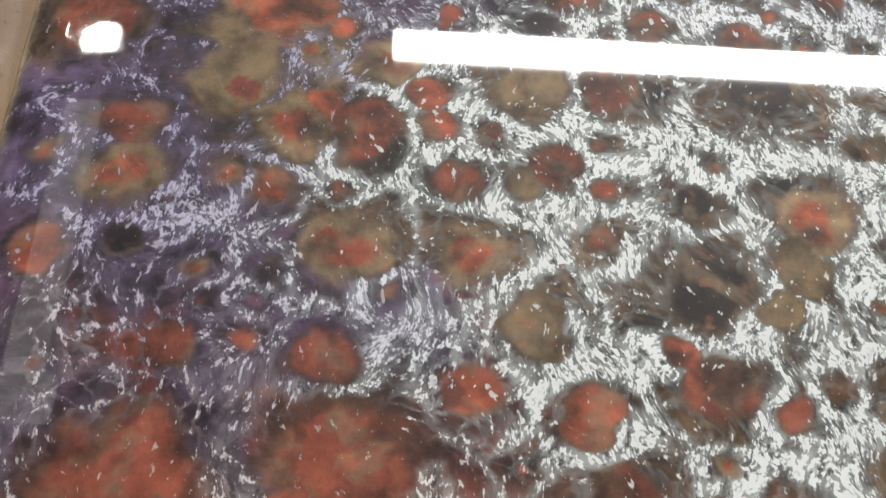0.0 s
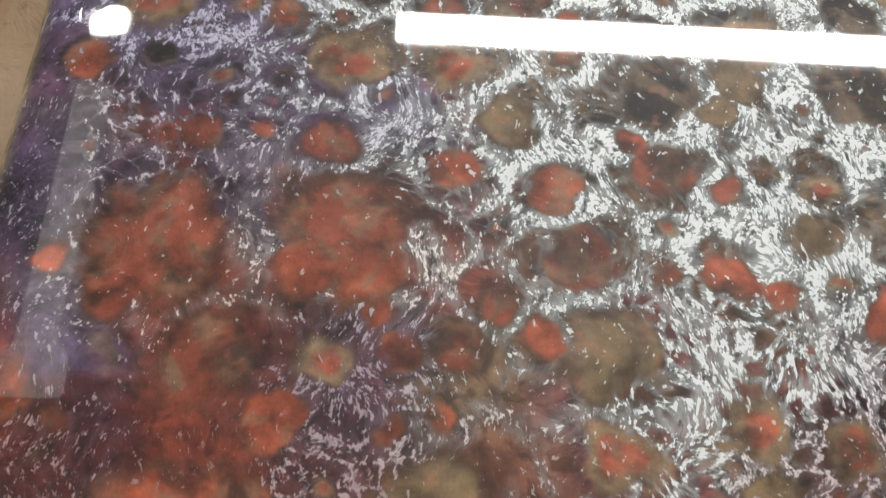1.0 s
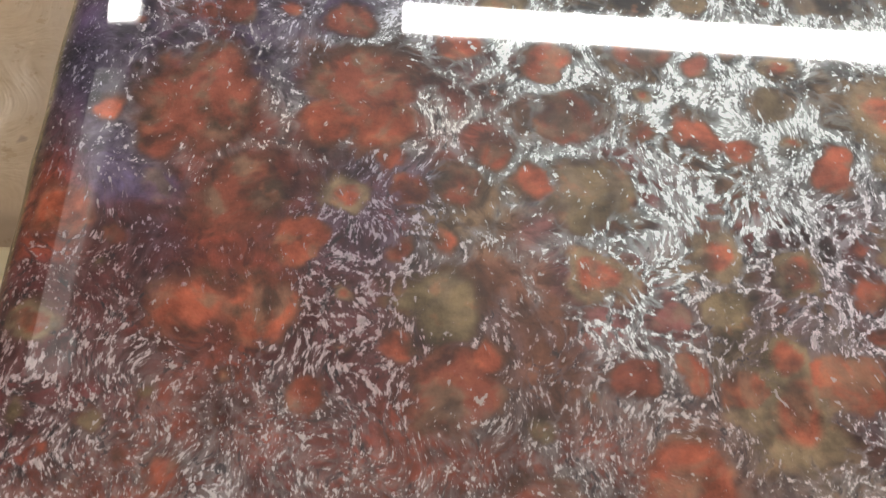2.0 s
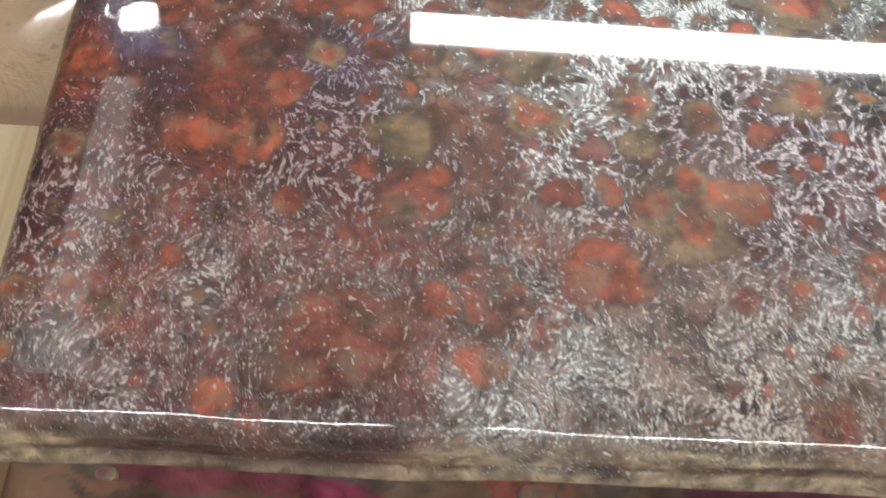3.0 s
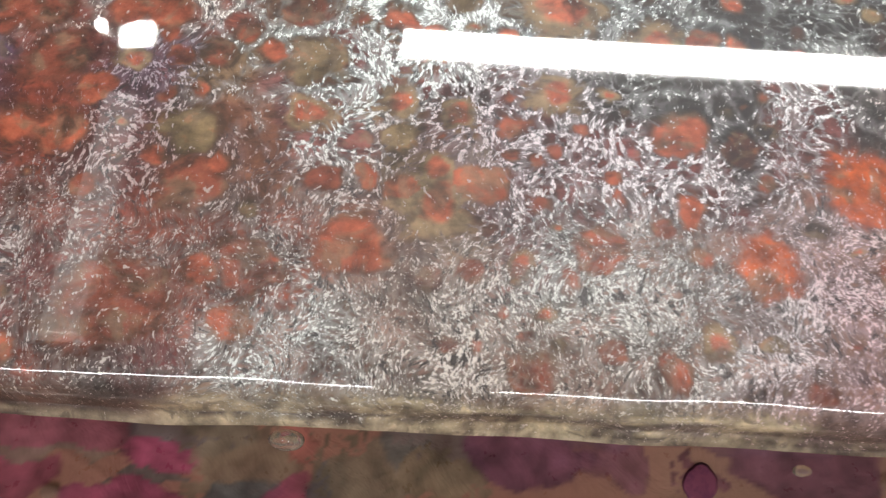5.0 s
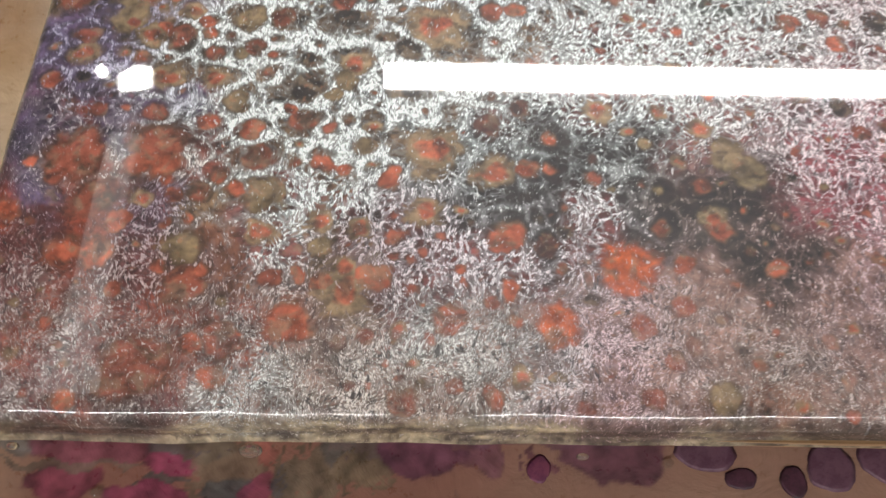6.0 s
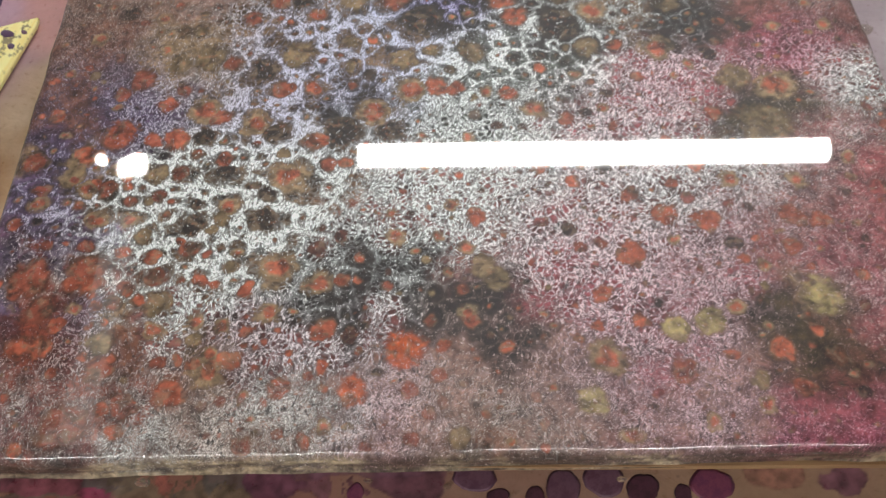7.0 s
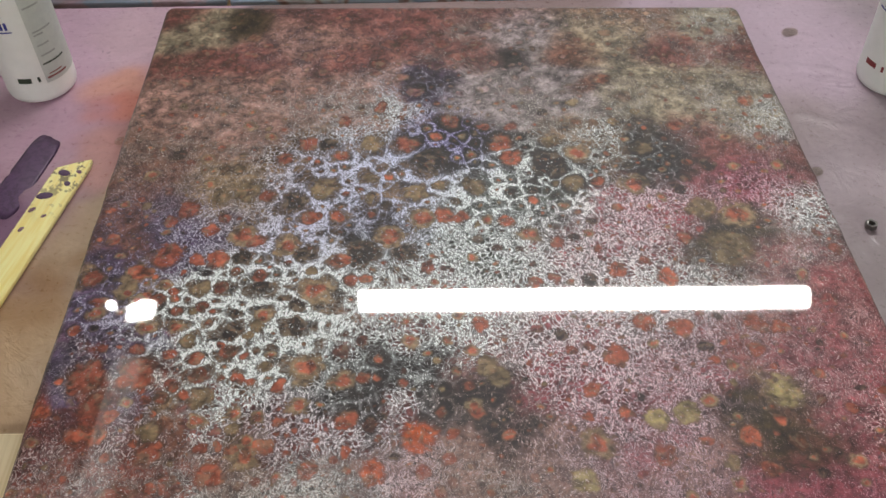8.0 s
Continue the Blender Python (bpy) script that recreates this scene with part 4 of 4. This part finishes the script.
def stir_stick():
    n = Nodes("paint_flecked_stick_wood")
    co = n.coords()
    stretch = n.add("ShaderNodeVectorMath", {"operation": "MULTIPLY"}, i0=co, i1=(160.0, 12.0, 60.0)).outputs[0]
    grain = n.noise(stretch, 1.0, 4, 0.6, 0.4).outputs[0]
    pale = n.mix(n.step(grain, 0.35, 0.7), lin(255, 246, 176), lin(246, 226, 138))
    along = n.add("ShaderNodeSeparateXYZ", Vector=co).outputs[1]
    spot = n.noise(co, 95.0, 3, 0.6).outputs[0]
    smear = n.math("MULTIPLY", n.step(spot, 0.53, 0.60), n.step(along, 0.055, 0.135))
    material = n.done(n.mix(n.math("MULTIPLY", smear, 0.85), pale, lin(98, 86, 74)), 0.4, n.bump(grain, 0.15, 0.0005))
    bm = bmesh.new()
    outline = [(-0.0165, -0.155), (0.0165, -0.155), (0.0165, 0.146), (0.0145, 0.156), (0.006, 0.152), (-0.0165, 0.138)]
    bm.faces.new([bm.verts.new((x, y, 0)) for x, y in outline])
    ext = bmesh.ops.extrude_face_region(bm, geom=bm.faces[:])
    bmesh.ops.translate(bm, verts=[v for v in ext["geom"] if isinstance(v, bmesh.types.BMVert)], vec=(0, 0, 0.005))
    bmesh.ops.recalc_face_normals(bm, faces=bm.faces)
    bmesh.ops.bevel(bm, geom=bm.edges[:], offset=0.0007, segments=2, affect="EDGES")
    stick = empty("stir_stick")
    stick.matrix_basis = pose(-0.105, 0.283, TABLE_Z + 0.0018, 0, 0, -10.5)
    part("shaft", bm, material, stick, "pale yellow wooden shaft", False)
    rng = np.random.RandomState(77)
    for x, y, r in ((-0.004, 0.132, 0.0042), (0.006, 0.118, 0.003), (-0.008, 0.098, 0.0048), (-0.011, 0.078, 0.0026), (0.004, 0.072, 0.0018), (-0.009, 0.052, 0.0022), (0.010, 0.136, 0.0022)):
        blob = part("paint_blob", lathe([(1.0, 0), (0.92, 0.14), (0.6, 0.24), (0, 0.28)], 14), WET_DARK if r > 0.0028 else WET_VIOLET, stick, "dark dried paint blob")
        blob.matrix_basis = pose(x, y, 0.0049, 0, 0, rng.uniform(0, 180)) @ Matrix.Diagonal((r * rng.uniform(1.2, 1.9), r, r, 1))
    return tagged(stick, "yellow wooden stir stick flecked with dark paint", "stir stick")


stir_stick()


def curved_patch(radius, z0, z1, a0, a1, steps=10):
    """A piece of label bent round a bottle, between two heights and two angles in degrees."""
    bm = bmesh.new()
    grid = []
    for r in (radius, radius + 0.0004):
        grid.append([[bm.verts.new((r * math.cos(math.radians(a0 + (a1 - a0) * k / steps)), r * math.sin(math.radians(a0 + (a1 - a0) * k / steps)), z)) for k in range(steps + 1)] for z in (z0, z1)])
    for (lo, hi) in grid:
        for k in range(steps):
            bm.faces.new((lo[k], lo[k + 1], hi[k + 1], hi[k]))
    bmesh.ops.recalc_face_normals(bm, faces=bm.faces)
    return bm


def paint_bottle(x, y, turn, stripe, logo, radius=0.0372, height=0.19):
    b = empty("paint_bottle", (x, y, TABLE_Z + 0.0012), turn)
    r = radius
    body = [(0, 0.002), (r * 0.8, 0.0015), (r * 0.9, 0), (r * 0.97, 0.002), (r, 0.007), (r, 0.02), (r * 0.988, 0.022), (r * 0.988, height * 0.74), (r, height * 0.75), (r * 0.97, height * 0.80), (r * 0.6, height * 0.87), (r * 0.42, height * 0.89), (r * 0.42, height * 0.91), (0, height * 0.91)]
    part("body", lathe(body, 48), MAT_WHITE, b)
    part("cap", lathe([(0, height * 0.90), (r * 0.5, height * 0.90), (r * 0.5, height * 0.985), (r * 0.46, height), (0, height)], 32), MAT_WHITE, b, "white screw cap")
    label = part("label", curved_patch(r * 0.992, 0.024, height * 0.72, -200, 100, 40), MAT_WHITE, b, "white printed paper label")
    part("label_panel", curved_patch(r * 0.992 + 0.0005, 0.024, height * 0.70, -62, 40, 20), MAT_LABEL, label, "grey printed panel")
    for z, a0, a1 in ((0.112, -58, -30), (0.084, -56, -22), (0.080, -56, -40), (0.056, -56, -30), (0.068, -56, -36), (0.046, -58, -18)):
        part("print_line", curved_patch(r * 0.992 + 0.001, z, z + 0.0016, a0, a1, 8), MAT_FAINT if z > 0.05 else stripe, label)
    part("print_band", curved_patch(r * 0.992 + 0.001, 0.028, 0.034, -105, -84, 8), stripe, label, "dark printed band")
    part("print_line", curved_patch(r * 0.992 + 0.001, 0.029, 0.0308, -58, -22, 8), MAT_RED_INK, label, "red print line")
    part("print_line", curved_patch(r * 0.992 + 0.001, 0.0335, 0.0345, -54, -30, 8), MAT_RED_INK, label, "red print line")
    part("print_band", curved_patch(r * 0.992 + 0.001, 0.028, 0.034, -74, -70, 4), stripe, label, "dark printed band")
    part("printed_mark", curved_patch(r * 0.992 + 0.001, 0.108, 0.128, -128, -92, 10), logo, label, "olive printed emblem")
    for k in range(3):
        part("print_bar", curved_patch(r * 0.992 + 0.001, 0.094, 0.1025, -106 + 7 * k, -102 + 7 * k, 3), MAT_BLUE_INK, label, "blue print")
    part("print_rule", curved_patch(r * 0.992 + 0.001, 0.0905, 0.0918, -118, -84, 8), MAT_BLUE_INK, label)
    return tagged(b, "white plastic paint bottle with a printed label, on the sheet", "bottle", "paint bottles on the table")


paint_bottle(-0.152, 0.568, 6, MAT_INK, MAT_OLIVE_INK)
paint_bottle(-0.232, 0.605, -20, MAT_INK, MAT_OLIVE_INK)
paint_bottle(0.7745, 0.552, -64, MAT_RED_INK, MAT_OLIVE_INK)


def hex_nut():
    bm = bmesh.new()
    outer = [(0.0058 * math.cos(math.radians(60 * k)), 0.0058 * math.sin(math.radians(60 * k))) for k in range(6)]
    inner = [(0.003 * math.cos(math.radians(60 * k)), 0.003 * math.sin(math.radians(60 * k))) for k in range(6)]
    ring = [[bm.verts.new((x, y, z)) for x, y in pts] for pts in (outer, inner) for z in (0, 0.005)]
    for a, b in ((0, 1), (1, 3), (3, 2), (2, 0)):
        for k in range(6):
            bm.faces.new((ring[a][k], ring[a][(k + 1) % 6], ring[b][(k + 1) % 6], ring[b][k]))
    bmesh.ops.recalc_face_normals(bm, faces=bm.faces)
    bmesh.ops.bevel(bm, geom=bm.edges[:], offset=0.0004, segments=1, affect="EDGES")
    ob = part("hex_nut", bm, MAT_STEEL, None, smooth=False)
    ob.matrix_basis = pose(0.684, 0.328, TABLE_Z + 0.0018, 0, 0, 15)
    return tagged(ob, "small dull steel nut lying on the sheet", "nut")


hex_nut()


# ---- the second table beyond, with paintings that dry on it ----
FAR_Z = TABLE_Z - 0.03
table("drying_table", -1.1, 1.7, 0.735, 1.45, FAR_Z, "wooden table with colourful paintings drying on it")


def far_painting(x0, x1, y0, y1, tones, seed, label):
    n = Nodes("far_painting_paint")
    co = n.coords()
    a = n.noise(co, 9.0, 3, 0.5, 1.4)
    ramp = n.add("ShaderNodeValToRGB", Fac=n.step(a.outputs[0], 0.3, 0.7))
    while len(ramp.color_ramp.elements) < len(tones):
        ramp.color_ramp.elements.new(0.5)
    for k, tone in enumerate(tones):
        ramp.color_ramp.elements[k].position = k / len(tones)
        ramp.color_ramp.elements[k].color = (*lin(*tone), 1)
    ramp.color_ramp.interpolation = "CONSTANT" if seed % 2 else "EASE"
    material = n.done(ramp.outputs[0], 0.3, Coat_Weight=0.6, Coat_Roughness=0.08)
    canvas = empty("canvas_painting", (0.5 * (x0 + x1), 0.5 * (y0 + y1), FAR_Z))
    w, h = 0.5 * (x1 - x0), 0.5 * (y1 - y0)
    part("canvas", box(bmesh.new(), -w, w, -h, h, 0.012, 0.022, 0.003), material, canvas, smooth=False)
    for s in (-1, 1):
        part("stretcher_bar", box(bmesh.new(), -w + 0.004, w - 0.004, s * (h - 0.02) - 0.015, s * (h - 0.02) + 0.015, 0, 0.0125, 0.002), MAT_BOARD, canvas, smooth=False)
    return tagged(canvas, label, "painting", "paintings on the far table")


far_painting(-0.55, 0.02, 0.745, 1.25, ((118, 120, 132), (134, 116, 122), (150, 128, 140), (120, 132, 150)), 2, "mauve and blue-grey canvas painting on the far table")
far_painting(0.025, 0.628, 0.745, 1.25, ((140, 170, 205), (196, 208, 220), (150, 128, 130), (170, 196, 222)), 4, "pale blue and white canvas painting on the far table")
far_painting(0.633, 1.20, 0.745, 1.25, ((150, 186, 214), (160, 176, 206), (244, 150, 36), (246, 186, 60)), 3, "orange, yellow and blue canvas painting on the far table")
